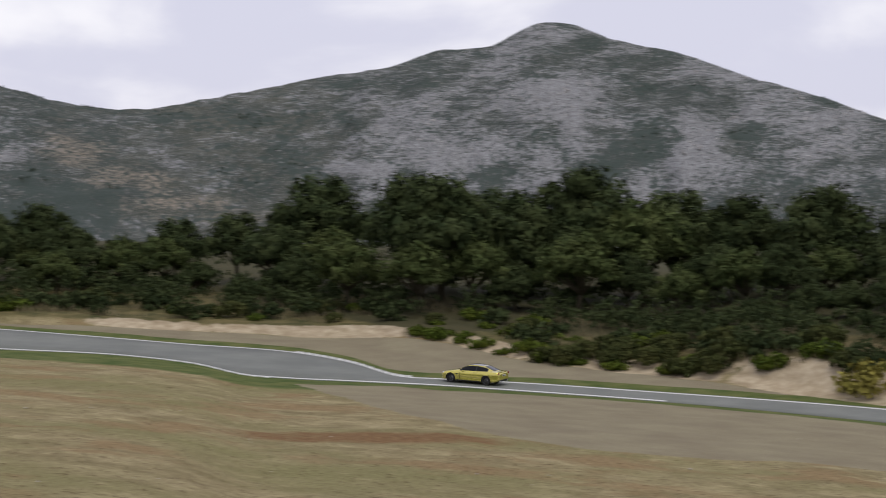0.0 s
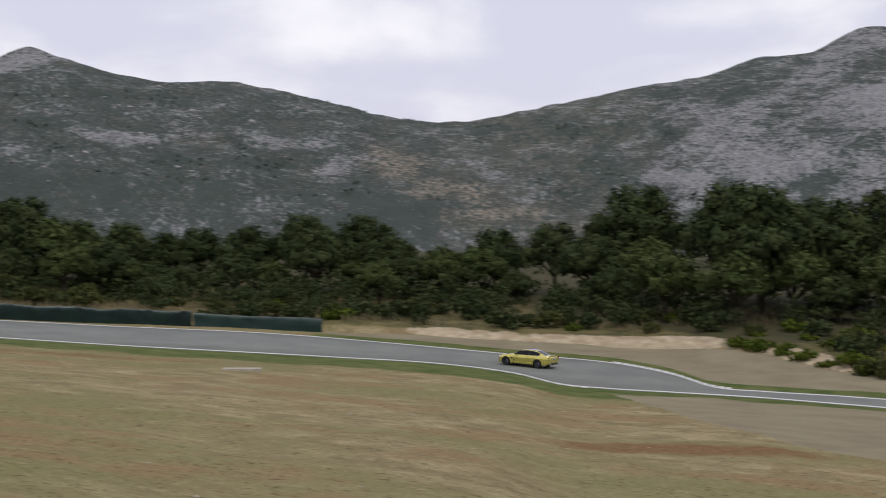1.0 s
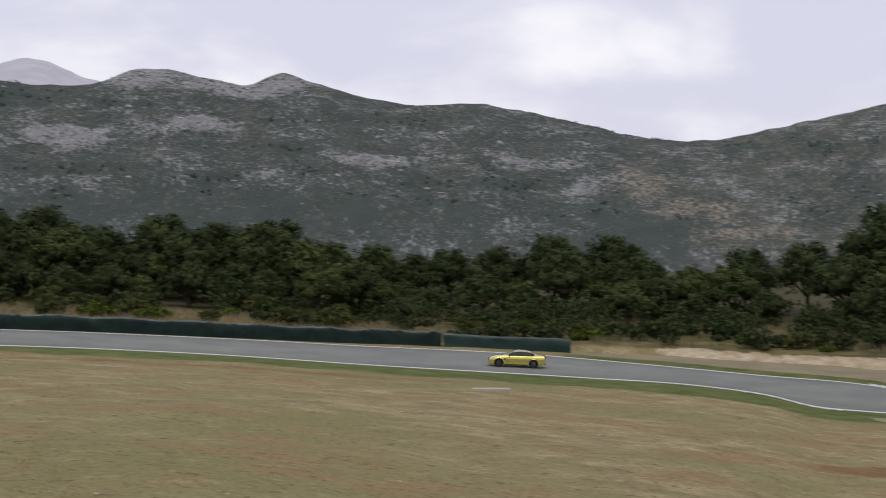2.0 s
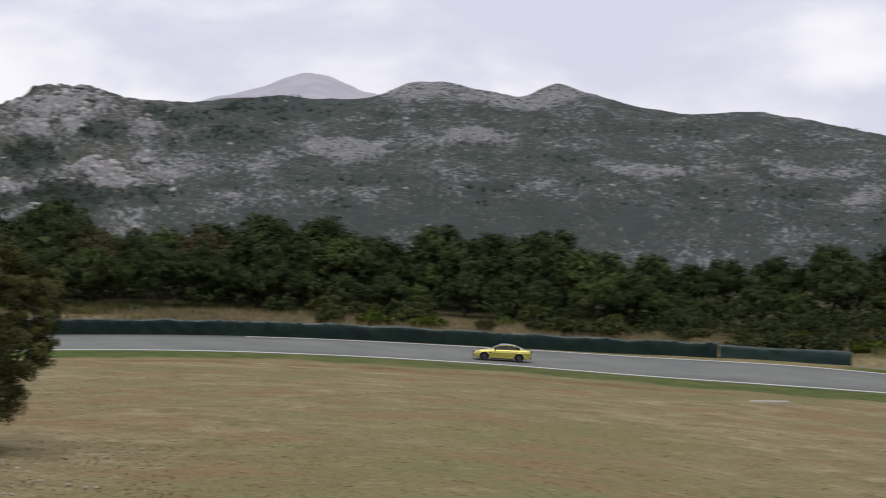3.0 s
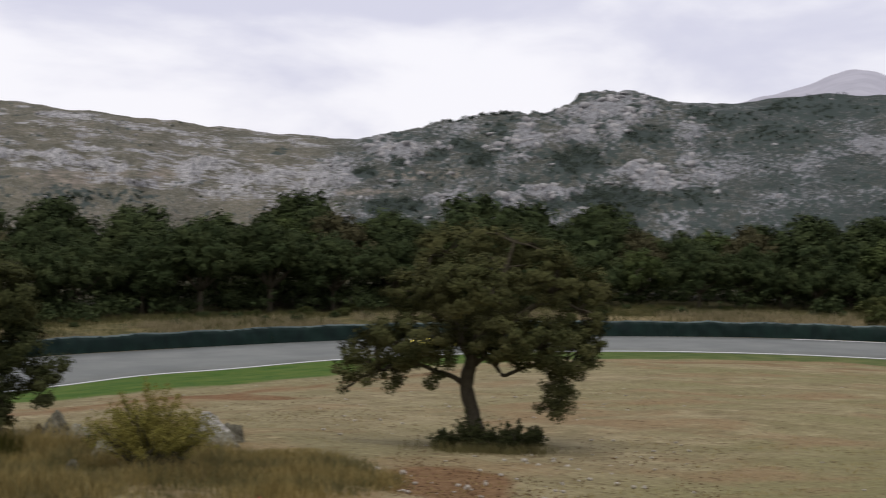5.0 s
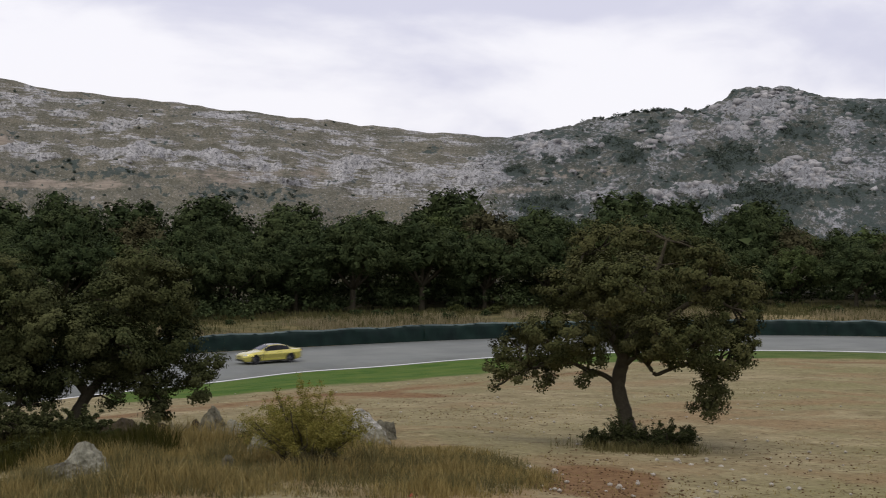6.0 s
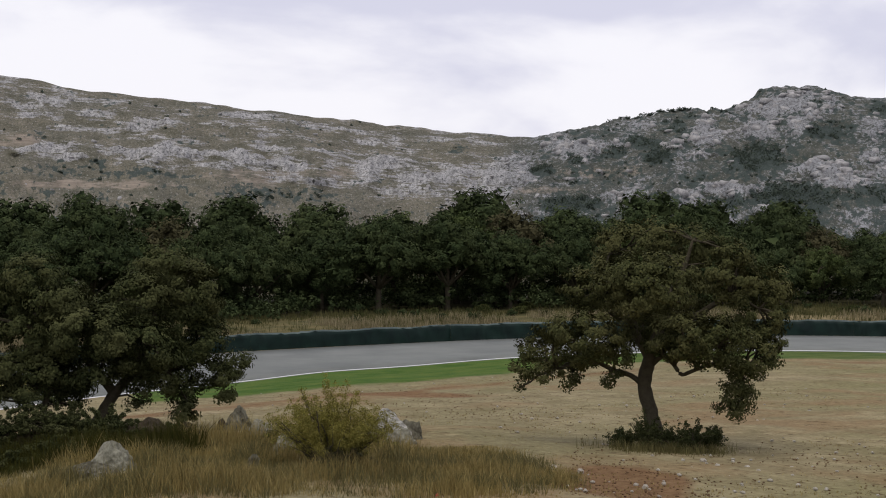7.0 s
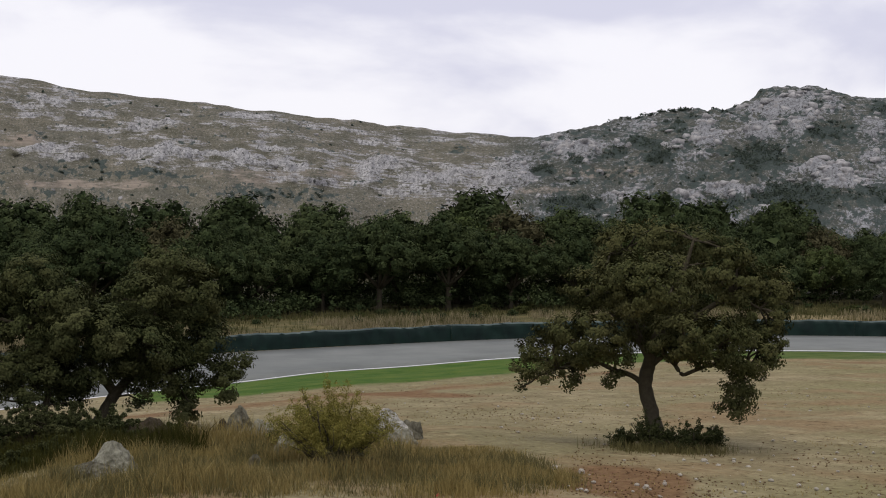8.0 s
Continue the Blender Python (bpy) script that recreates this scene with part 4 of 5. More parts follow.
def build_wood():
    brown = "half-bare brownish holm oak in the wood"
    kinds = [wood_kind(11, 8.5, 9.5, LEAF_WOOD), wood_kind(12, 8.0, 9.0, LEAF_BRIGHT), wood_kind(13, 9.5, 9.5, LEAF_WOOD), wood_kind(14, 8.2, 8.0, LEAF_BROWN, True, brown, 0.6),
             wood_kind(15, 9.0, 9.5, LEAF_WOOD, False), wood_kind(16, 8.0, 8.5, LEAF_BRIGHT, False), wood_kind(17, 6.5, 8.5, LEAF_WOOD, False)]
    rng = random.Random(21)
    hgt = curve([-26, -14, -10, -7, -2, 3.5, 5, 6.5, 9, 12, 14, 17, 20, 23, 26, 30, 36, 42, 46, 50, 58, 66, 78],
                [1.2, 1.2, 1.25, 1.45, 1.4, 1.5, 1.4, 0.88, 0.80, 0.84, 0.96, 0.82, 0.80, 1.03, 0.98, 1.02, 1.03, 1.15, 1.25, 1.36, 1.32, 1.32, 1.35])
    setback = curve([-26, -14, -4, 4, 12, 20, 40, 60, 78], [22, 34, 40, 32, 22, 22, 26, 28, 28])
    spots = []
    for row in range(3):
        az = -18.5 + row * 0.7
        while az < 69:
            sharp = az > 34.5
            d = float(FAR_D(az) + setback(az)) + row * 8.0 + rng.uniform(-3, 3)
            if sharp:
                k = rng.choice(((0, 0, 1, 2), (0, 1, 2, 2, 3), (4, 4, 5))[row])
                g = float(hgt(az)) * rng.uniform(*((0.66, 0.95), (0.78, 1.05), (0.90, 1.12))[row])
            else:
                k = rng.choice(((4, 5, 6, 6), (4, 4, 5, 6), (4, 4, 5))[row])
                g = float(hgt(az)) * rng.uniform(*((0.6, 1.1), (0.7, 1.15), (0.86, 1.12))[row]) * (0.70, 0.90, 1.0)[row]
            thin = 6 < az < 20.5
            if not (thin and row < 2 and rng.random() < (0.5, 0.2)[row]):
                spots.append((k, place(az, d, -0.15), rng.uniform(0, 360), g))
            az += math.degrees(rng.uniform(4.4, 7.2) * g / d)
    scatter(kinds, spots)


build_wood()


# ---- shrubs, grass and stones ----
def shrub(name, label, leaf, seed, w, h, count=26, size=0.12, twigs=7, group="", stalky=0.0, spacing=0.5, fill=1.0, tri=False):
    random.seed(seed)
    rng = np.random.default_rng(seed)
    root = new(name)
    tagged(root, label, "bush", group)
    L = []
    for k in range(7):
        a, q = k * 2.4 + seed, math.sqrt(k / 7)
        r = w * random.uniform(0.16, 0.26)
        L.append((math.cos(a) * q * w * 0.36, math.sin(a) * q * w * 0.36, h * random.uniform(0.35, 0.72) * (1 - 0.35 * q), r, r, min(r, h * 0.3)))
    c = fill_lumps(L, spacing, rng)
    c[:, 2] = np.maximum(c[:, 2], 0.05)
    c = c[rng.random(len(c)) < fill]
    # sprays that stand out of the bush
    for k in range(int(16 * stalky)):
        a, q = random.uniform(0, 6.28), math.sqrt(random.random())
        tip = np.array([math.cos(a) * q * w * 0.62, math.sin(a) * q * w * 0.62, h * random.uniform(0.7, 1.25) * (1.05 - 0.5 * q)])
        along = np.linspace(0.45, 1.0, 7)[:, None]
        c = np.concatenate([c, tip[None] * np.concatenate([along ** 1.3, along ** 1.3, along ** 0.8], 1) + rng.normal(size=(7, 3)) * 0.03])
    bm = bmesh.new()
    for i in rng.choice(len(c), min(twigs, len(c)), False):
        tube(bm, limb_points((0, 0, -0.05), c[i], 3, 0.05), [0.03, 0.022, 0.015, 0.008], 4)
    part("woody_base", bm, BARK, root)
    part("foliage", leaf_mesh("foliage", c, np.full(len(c), spacing * (0.55 if fill == 1 else 0.30)), count, size, leaf, rng, tri=tri), None, root)
    return root


def build_shrubs():
    kinds = [shrub("bush", "olive-green scrub bush at the edge of the wood", LEAF_SHRUB, 31, 3.6, 2.4, group="bushes behind the track", tri=True, count=13, spacing=0.72, size=0.17),
             shrub("bush", "dark green scrub bush at the edge of the wood", LEAF_WOOD, 32, 3.0, 2.0, group="bushes behind the track", tri=True, count=13, spacing=0.72, size=0.17),
             shrub("bush", "fresh green bush on the sandy bank", LEAF_GREEN, 33, 3.2, 1.5, group="bushes behind the track", tri=True, count=13, spacing=0.66, size=0.15),
             shrub("bush", "dry yellow-brown bush behind the track", LEAF_YELLOW, 34, 2.6, 1.7, group="bushes behind the track", tri=True, count=13, spacing=0.72, size=0.14)]
    rng = random.Random(5)
    spots = []
    # on the sandy bank behind the gravel
    for i in range(52):
        az = rng.uniform(-13.0, 0.8)
        if az < -9.6 and rng.random() < 0.75:
            continue
        spots.append((rng.choice((2, 2, 0)), place(az, float(GRAVEL_OUT(az)) + 1.0 + 9 * rng.random() ** 1.5 + (2.5 if az < -9.5 else 0), -0.25), rng.uniform(0, 360), rng.uniform(0.5, 0.95)))
    spots.append((3, place(-13.5, 123.3, -0.1), 20.0, 1.6))
    rest = []
    for i in range(420):
        az = rng.uniform(-18, 70)
        f = float(FAR_D(az))
        lo = {True: float(GRAVEL_OUT(az)) - f + 5.0, False: 9.5 if az < 33 else 13.0}[az < 18]
        o = lo + rng.random() ** 1.2 * 24
        if o > lo + 11 or len(spots) > 250:
            rest.append((place(az, f + o, 0), rng.uniform(0.8, 1.5)))
            continue
        spots.append((rng.choice((0, 0, 1, 1, 1, 2) if az < 30 else (0, 1, 1)), place(az, f + o, -0.1), rng.uniform(0, 360), rng.uniform(0.5, 1.15) if az < 33 else rng.uniform(0.25, 0.5)))
    for i in range(260):
        az = rng.uniform(19, 69)
        rest.append((place(az, float(FAR_D(az)) + rng.uniform(31, 48), 0), rng.uniform(1.2, 2.0)))
    back = curve([-26, -14, -4, 4, 12, 20], [22, 34, 40, 32, 22, 22])
    for i in range(80):
        az = rng.uniform(-18, 20)
        rest.append((place(az, float(FAR_D(az) + back(az)) + rng.uniform(-3, 20), 0), rng.uniform(1.2, 2.2)))
    g = np.random.default_rng(8)
    C = np.concatenate([np.array(p[:]) + g.normal(size=(26, 3)) * np.array([r, r, 0.1]) + np.array([0, 0, 0.5 * r]) + np.abs(g.normal(size=(26, 1))) * np.array([[0, 0, 0.55 * r]]) for p, r in rest])
    tagged(new("undergrowth", leaf_mesh("undergrowth", C, np.full(len(C), 0.5), 16, 0.15, LEAF_WOOD, g, tri=True)), "dense olive-green undergrowth between the trees of the wood", "undergrowth", kind="stuff")
    scatter(kinds, spots)


def blades(name, label, spots, height, width, mat, seed, per=9, spread=0.16, kind="stuff", lean=0.35, tall=None):
    """Tufts of bent blades at the (x, y, z) spots; tall: each tuft's share of the height."""
    rng = np.random.default_rng(seed)
    P = np.repeat(np.asarray(spots, float), per, 0)
    n = len(P)
    P[:, :2] += rng.normal(size=(n, 2)) * spread
    H = height * rng.uniform(0.35, 1.2, (n, 1))
    if tall is not None:
        H = H * np.repeat(np.asarray(tall, float), per)[:, None]
    a = rng.uniform(0, 6.283, n)
    side = np.stack([np.cos(a), np.sin(a), 0 * a], 1) * width * rng.uniform(0.6, 1.4, (n, 1))
    b = rng.uniform(0, 6.283, n)
    tilt = np.stack([np.cos(b), np.sin(b), 0 * b], 1) * H * lean * rng.random((n, 1))
    up = np.array([0, 0, 1.0]) * H
    V = np.stack([P - side, P + side, P + up * 0.6 + tilt * 0.45 + side * 0.6, P + up * 0.6 + tilt * 0.45 - side * 0.6, P + up * 0.94 + tilt * 1.1 + side * 0.1, P + up * 0.94 + tilt * 1.1 - side * 0.1], 1).reshape(-1, 3)
    i = 6 * np.arange(n)[:, None]
    F = np.concatenate([i + np.array([[0, 1, 2, 3]]), i + np.array([[3, 2, 4, 5]])])
    return tagged(new(name, mesh_from(name, V, F, mat, False)), label, "grass", kind=kind)


def on_ground(az, d, sink=0.03):
    x, y = plane(az, d)
    return np.stack([x, y, ground_z(az, d) - sink], 1)


def build_grass():
    rng = np.random.default_rng(9)
    # tall dry grass round the rocks and the oak
    n = 12000
    az, d = rng.uniform(46.2, 68, n), 31.8 + 20 * rng.random(n) ** 1.1
    lim = curve([46.2, 47.5, 50, 53, 57, 62, 68], [39.5, 43.5, 46.5, 47.0, 49.5, 49.5, 49.5])(az)
    lo = curve([46.2, 48, 52, 58, 68], [37.4, 35.0, 32.6, 31.7, 31.5])(az)
    x, y = plane(az, d)
    patch = wobble(x, y, 0.9, 3, 3.0)
    inner = np.minimum(d - lo, lim - d) + 0.9 * patch
    k = (inner > 0) & (rng.random(n) < 0.45 + 0.5 * smooth(0, 3, inner) + 0.2 * patch)
    hh = np.clip(0.45 + 0.38 * wobble(x, y, 0.7, 3, 7.0) + 0.25 * wobble(x, y, 2.5, 2, 1.0), 0.32, 1.0) * (0.35 + 0.65 * smooth(0, 2.0, inner)) * (1 - 0.45 * smooth(43, 48, d))
    for ra, rd, w in ((57.35, 51.0, 0.6), (56.65, 46.5, 0.8), (55.85, 43.0, 0.7), (53.15, 48.0, 0.6), (52.5, 48.6, 1.0), (51.9, 49.5, 0.6), (60.2, 47.9, 0.8), (64.4, 47.9, 1.0), (61.0, 47.9, 0.5), (61.5, 38.8, 0.6)):
        k &= ~((np.abs(az - ra) * np.radians(1) * rd < w) & (d - rd < 0.4) & (d - rd > -1.5))
    # below the oak the grass takes the darkened colour that stands for shade
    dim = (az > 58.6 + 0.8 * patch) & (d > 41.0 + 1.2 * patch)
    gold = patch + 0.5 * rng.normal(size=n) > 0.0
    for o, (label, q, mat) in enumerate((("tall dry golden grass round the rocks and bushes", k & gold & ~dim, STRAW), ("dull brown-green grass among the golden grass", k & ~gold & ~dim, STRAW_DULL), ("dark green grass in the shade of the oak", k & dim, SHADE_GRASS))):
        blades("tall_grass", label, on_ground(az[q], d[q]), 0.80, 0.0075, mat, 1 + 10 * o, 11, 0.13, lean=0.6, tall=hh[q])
    # shorter grass over the field
    n = 5000
    az, d = rng.uniform(30, 68, n), 34.0 + 75 * rng.random(n) ** 1.7
    x, y = plane(az, d)
    k = wobble(x, y, 3.5, 4, 6.0) + 0.3 * rng.normal(size=n) > -0.05
    blades("short_grass", "short dry grass tufts on the field", on_ground(az[k], d[k], 0.02), 0.05, 0.010, STRAW, 2, 7, 0.20, lean=0.9)
    # straw on the slope behind the barrier
    n = 6000
    az = rng.uniform(18, 68, n)
    d = FAR_D(az) + 5.0 + 10 * rng.random(n) ** 1.2
    x, y = plane(az, d)
    k = wobble(x, y, 5.0, 3, 2.0) > -0.35
    blades("straw_grass", "tall straw-coloured grass on the slope behind the barrier", on_ground(az[k], d[k]), 0.75, 0.025, STRAW_PALE, 3, 6, 0.35)
    n = 6500
    az = rng.uniform(30, 68, n)
    d = FAR_D(az) + 8.5 + 18 * rng.random(n)
    x, y = plane(az, d)
    k = wobble(x, y, 4.0, 3, 5.0) + 0.4 * rng.normal(size=n) > -0.2
    blades("olive_grass", "rough olive-green grass at the edge of the wood", on_ground(az[k], d[k]), 0.55, 0.03, OLIVE_GRASS, 6, 6, 0.4)
    n = 3500
    az = rng.uniform(-17, 24, n)
    d = GRAVEL_OUT(az) + 4 + 22 * rng.random(n)
    x, y = plane(az, d)
    k = wobble(x, y, 4.0, 3, 2.0) > 0.0
    blades("straw_grass", "dry grass on the bank behind the gravel", on_ground(az[k], d[k]), 0.7, 0.03, STRAW_PALE, 4, 6, 0.3)


def rock(label, az, d, w, h, seed, mat, point=0.0, deep=0.8, rough=1.0):
    random.seed(seed)
    bm = bmesh.new()
    bmesh.ops.create_icosphere(bm, subdivisions=4, radius=1)
    off = Vector((seed * 3.1, seed * 1.7, seed))
    for v in bm.verts:
        c = v.co.copy()
        k = 1 + rough * (0.34 * noise.noise(c * 1.1 + off) + 0.14 * noise.noise(c * 2.6 + off)) + 0.16 * rough * abs(noise.noise(c * 3.4 + off)) - 0.10 * max(0.0, 0.12 - abs(noise.noise(c * 2.1 - off))) / 0.12 + 0.09 * noise.noise(c * 7 + off) + 0.05 * noise.noise(c * 15 + off)
        v.co = Vector((c.x * k * w / 2 * (1 - point * max(c.z, 0)), c.y * k * w / 2 * deep, c.z * k * h * 0.85))
    for fc in bm.faces:
        fc.smooth = False
    me = bpy.data.meshes.new("rock")
    bm.to_mesh(me)
    bm.free()
    me.materials.append(mat)
    ob = new("rock", me)
    ob.matrix_basis = Matrix.Translation(place(az, d, -0.12 * h)) @ pose(0, 0, 0, 0, 0, az)
    return tagged(ob, label, "rock", "rocks by the oak")


def build_rocks():
    g = "weathered grey limestone rock in dry grass"
    rock("large rounded pale grey boulder in tall dry grass", 61.4, 38.8, 1.08, 0.82, 12, ROCK_PALE, 0.10, 0.8, 0.45)
    rock("low grey stone beside the large boulder", 62.05, 38.5, 1.25, 0.40, 21, ROCK, 0.3)
    # the rocks below the oak carry its shade in their stone colour
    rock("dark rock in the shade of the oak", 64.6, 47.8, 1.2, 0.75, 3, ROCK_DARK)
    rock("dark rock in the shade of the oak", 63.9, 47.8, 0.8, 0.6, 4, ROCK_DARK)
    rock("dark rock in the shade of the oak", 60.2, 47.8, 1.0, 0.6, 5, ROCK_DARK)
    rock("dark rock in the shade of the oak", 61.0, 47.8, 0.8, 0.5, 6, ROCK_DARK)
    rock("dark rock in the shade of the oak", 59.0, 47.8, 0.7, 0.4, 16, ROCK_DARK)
    rock("pointed weathered grey rock in dry grass", 57.35, 50.5, 0.95, 0.85, 7, ROCK, 0.28)
    rock("pointed weathered grey rock in dry grass", 57.9, 51.0, 0.55, 0.45, 8, ROCK_DARK, 0.5)
    rock(g, 56.65, 46.5, 1.0, 0.62, 9, ROCK_PALE, 0.2)
    rock(g, 55.7, 43.0, 0.85, 0.55, 10, ROCK_PALE, 0.1)
    rock(g, 55.4, 43.2, 0.4, 0.26, 17, ROCK)
    rock(g, 53.15, 48.0, 0.95, 0.60, 11, ROCK_PALE)
    rock(g, 52.95, 47.4, 0.45, 0.26, 22, ROCK)
    rock(g, 52.1, 48.0, 0.8, 0.5, 23, ROCK_PALE)
    rock("white lichen-covered limestone rock in dry grass", 52.55, 48.6, 1.35, 0.92, 12, ROCK_WHITE, 0.25)
    rock(g, 51.85, 49.5, 0.8, 0.72, 13, ROCK)
    rock(g, 52.2, 48.3, 0.5, 0.25, 14, ROCK)
    rock("small grey stone in tall grass", 56.9, 39.3, 0.3, 0.3, 15, ROCK)


def build_stones():
    """Loose stones on the field: one stuff object, and the largest as things."""
    rng = np.random.default_rng(4)
    n = 420
    az, d = rng.uniform(-16, 60, n), 36 + 60 * rng.random(n) ** 1.6
    az[:200] = rng.uniform(37, 49, 200)
    ok = ~((az > 47) & (d < 52))
    P = on_ground(az[ok], d[ok], 0.0)
    bmf = bmesh.new()
    bmesh.ops.create_icosphere(bmf, subdivisions=1, radius=1)
    co = np.array([v.co[:] for v in bmf.verts])
    tri = np.array([[v.index for v in f.verts] for f in bmf.faces])
    bmf.free()
    k = len(P)
    V = co[None] * rng.uniform(0.75, 1.2, (k, len(co), 1)) * rng.uniform(0.02, 0.06, (k, 1, 1)) * np.array([1.3, 1, 0.75])
    V = (V + P[:, None, :]).reshape(-1, 3)
    F = (tri[None] + len(co) * np.arange(k)[:, None, None]).reshape(-1, 3)
    tagged(new("loose_stones", mesh_from("loose_stones", V, F, PEBBLE, False)), "small pale stones scattered on the dry field", "stones", kind="stuff")
    n = 9000
    az, d = rng.uniform(36, 60, n), 36 + 55 * rng.random(n) ** 1.5
    x, y = plane(az, d)
    ok = (wobble(x * 0.8 + y * 0.2, y * 0.8 - x * 0.2, 2.5, 3, 11.0) + 0.45 * rng.normal(size=n) > 0.22) & ~((az > 46.5) & (d < 52)) & (NEAR_D(az) - d > 34)
    patch = (np.hypot((az - 44.9) / 3.6, (d - 40.0) / 6.0) < 0.9) & (az < 46.6) & (rng.random(n) < 0.85)
    ok = ok | patch
    P = on_ground(az[ok], d[ok], 0.0)
    k = len(P)
    V = co[None] * rng.uniform(0.7, 1.25, (k, len(co), 1)) * rng.uniform(0.008, 0.027, (k, 1, 1)) * np.array([1.5, 1.2, 0.7])
    V = (V + P[:, None, :]).reshape(-1, 3)
    F = (tri[None] + len(co) * np.arange(k)[:, None, None]).reshape(-1, 3)
    tagged(new("soil_clods", mesh_from("soil_clods", V, F, CLOD, False)), "small dark red-brown clods of soil on the field", "soil", kind="stuff")
    for i, (a, q, w) in enumerate([(47.15, 41.7, .17), (42.35, 46.1, .17), (40.95, 44.7, .16), (40.6, 43.9, .14), (46.3, 41.3, .16), (43.0, 46.0, .1), (41.9, 44.9, .13), (41.4, 46.2, .1), (46.6, 40.2, .13), (44.2, 39.0, .13), (43.6, 40.0, .1)]):
        rock("small pale stone lying on the dry field", a, q, w, w * 0.5, 40 + i, PEBBLE)["group"] = "pale stones on the field"


def build_slab():
    bm = bmesh.new()
    bmesh.ops.create_cube(bm, size=1)
    bmesh.ops.transform(bm, matrix=Matrix.Diagonal((2.3, 1.4, 0.22, 1)), verts=bm.verts)
    bmesh.ops.bevel(bm, geom=bm.edges[:], offset=0.03, segments=2, affect="EDGES")
    me = bpy.data.meshes.new("slab")
    bm.to_mesh(me)
    bm.free()
    me.materials.append(PEBBLE)
    ob = new("concrete_slab", me)
    ob.matrix_basis = Matrix.Translation(place(16.84, 106.7, 0.05)) @ pose(0, 0, 0, 0, 0, 16.8)
    tagged(ob, "flat pale concrete slab lying on the infield", "slab")


def build_litter():
    root = new("litter")
    tagged(root, "crumpled red and white piece of litter on the ground", "litter")
    b = bmesh.new()
    tube(b, [(0, 0, 0.03), (0.06, 0.01, 0.05), (0.13, 0.0, 0.10)], [0.03, 0.035, 0.03], 8)
    part("wrapper", b, mat_plain("red_plastic", (0.5, 0.06, 0.04), 0.4), root)
    b = bmesh.new()
    tube(b, [(-0.12, 0, 0.03), (-0.05, 0.01, 0.03), (0.0, 0, 0.03)], [0.02, 0.03, 0.031], 8)
    part("cap", b, PAINT, root, "white end")
    root.matrix_basis = Matrix.Translation(place(51.12, 34.1, 0.0)) @ pose(0, 0, 0, 0, 0, 51)


def build_near_bushes():
    def put(ob, az, d, turn=0.0):
        ob.matrix_basis = Matrix.Translation(place(az, d, -0.05)) @ pose(0, 0, 0, 0, 0, turn)
    put(shrub("bush", "airy yellow-green thorny bush among rocks and dry grass", LEAF_YELLOW, 51, 2.5, 1.7, 40, 0.016, 90, stalky=14.0, spacing=0.34, fill=0.15), 54.4, 38.5)
    put(shrub("bush", "dense dark brown base of low twigs in grass", LEAF_BROWN, 52, 1.5, 0.9, 40, 0.02, 40, spacing=0.26, fill=0.7), 54.15, 38.0)
    put(shrub("bush", "small grey-green bush beside the rocks", LEAF_SHRUB, 53, 0.6, 0.45, 24, 0.03, 8, spacing=0.2), 56.3, 44.0)
    # suckers round the foot of the oak
    for i, (da, dd, w, h) in enumerate([(0.55, -1.0, 1.2, 0.95), (-0.3, -1.1, 1.5, 0.65), (-1.0, -0.9, 1.3, 0.9), (1.3, -0.7, 0.9, 0.5), (-1.6, -0.6, 0.8, 0.7)]):
        put(shrub("bush", "dark oak suckers at the foot of the tree", LEAF_DARK, 60 + i, w, h, 30, 0.022, 20, "suckers round the oak", 1.5, 0.26, 0.6), 43.6 + da, 49.8 + dd)
    # undergrowth below the dark oak; the darker leaf colour stands in for its shade
    for i, (az, d, w, h) in enumerate([(62.7, 47, 2.6, 1.5), (64.2, 47.5, 2.4, 1.7), (65.6, 47.0, 2.4, 1.6), (61.6, 47.2, 2.0, 1.0), (61.4, 48.5, 1.6, 0.8), (63.4, 44.5, 1.8, 0.6), (65.3, 45.5, 2.0, 0.9), (60.4, 48.5, 1.2, 0.5), (62.0, 46.0, 1.6, 0.5), (64.6, 43.5, 1.8, 0.55), (59.3, 49.0, 1.0, 0.4), (65.8, 49.0, 2.0, 1.0), (63.2, 50.0, 1.8, 0.9)]):
        put(shrub("bush", "green undergrowth in the shade of the oak", LEAF_DARK, 70 + i, w, h * 0.85, 56, 0.03, 14, "undergrowth below the oak", 0.6, 0.30, 0.8), az, d)
    rng = np.random.default_rng(14)
    az, d = rng.normal(43.5, 1.0, 260), rng.normal(48.5, 0.5, 260)
    blades("tufted_grass", "dry grass tufts round the foot of the oak", on_ground(az, d), 0.32, 0.008, STRAW_DULL, 8, 7, 0.16, lean=0.7)


build_shrubs()
build_grass()
build_rocks()
build_stones()
build_slab()
build_litter()
build_near_bushes()


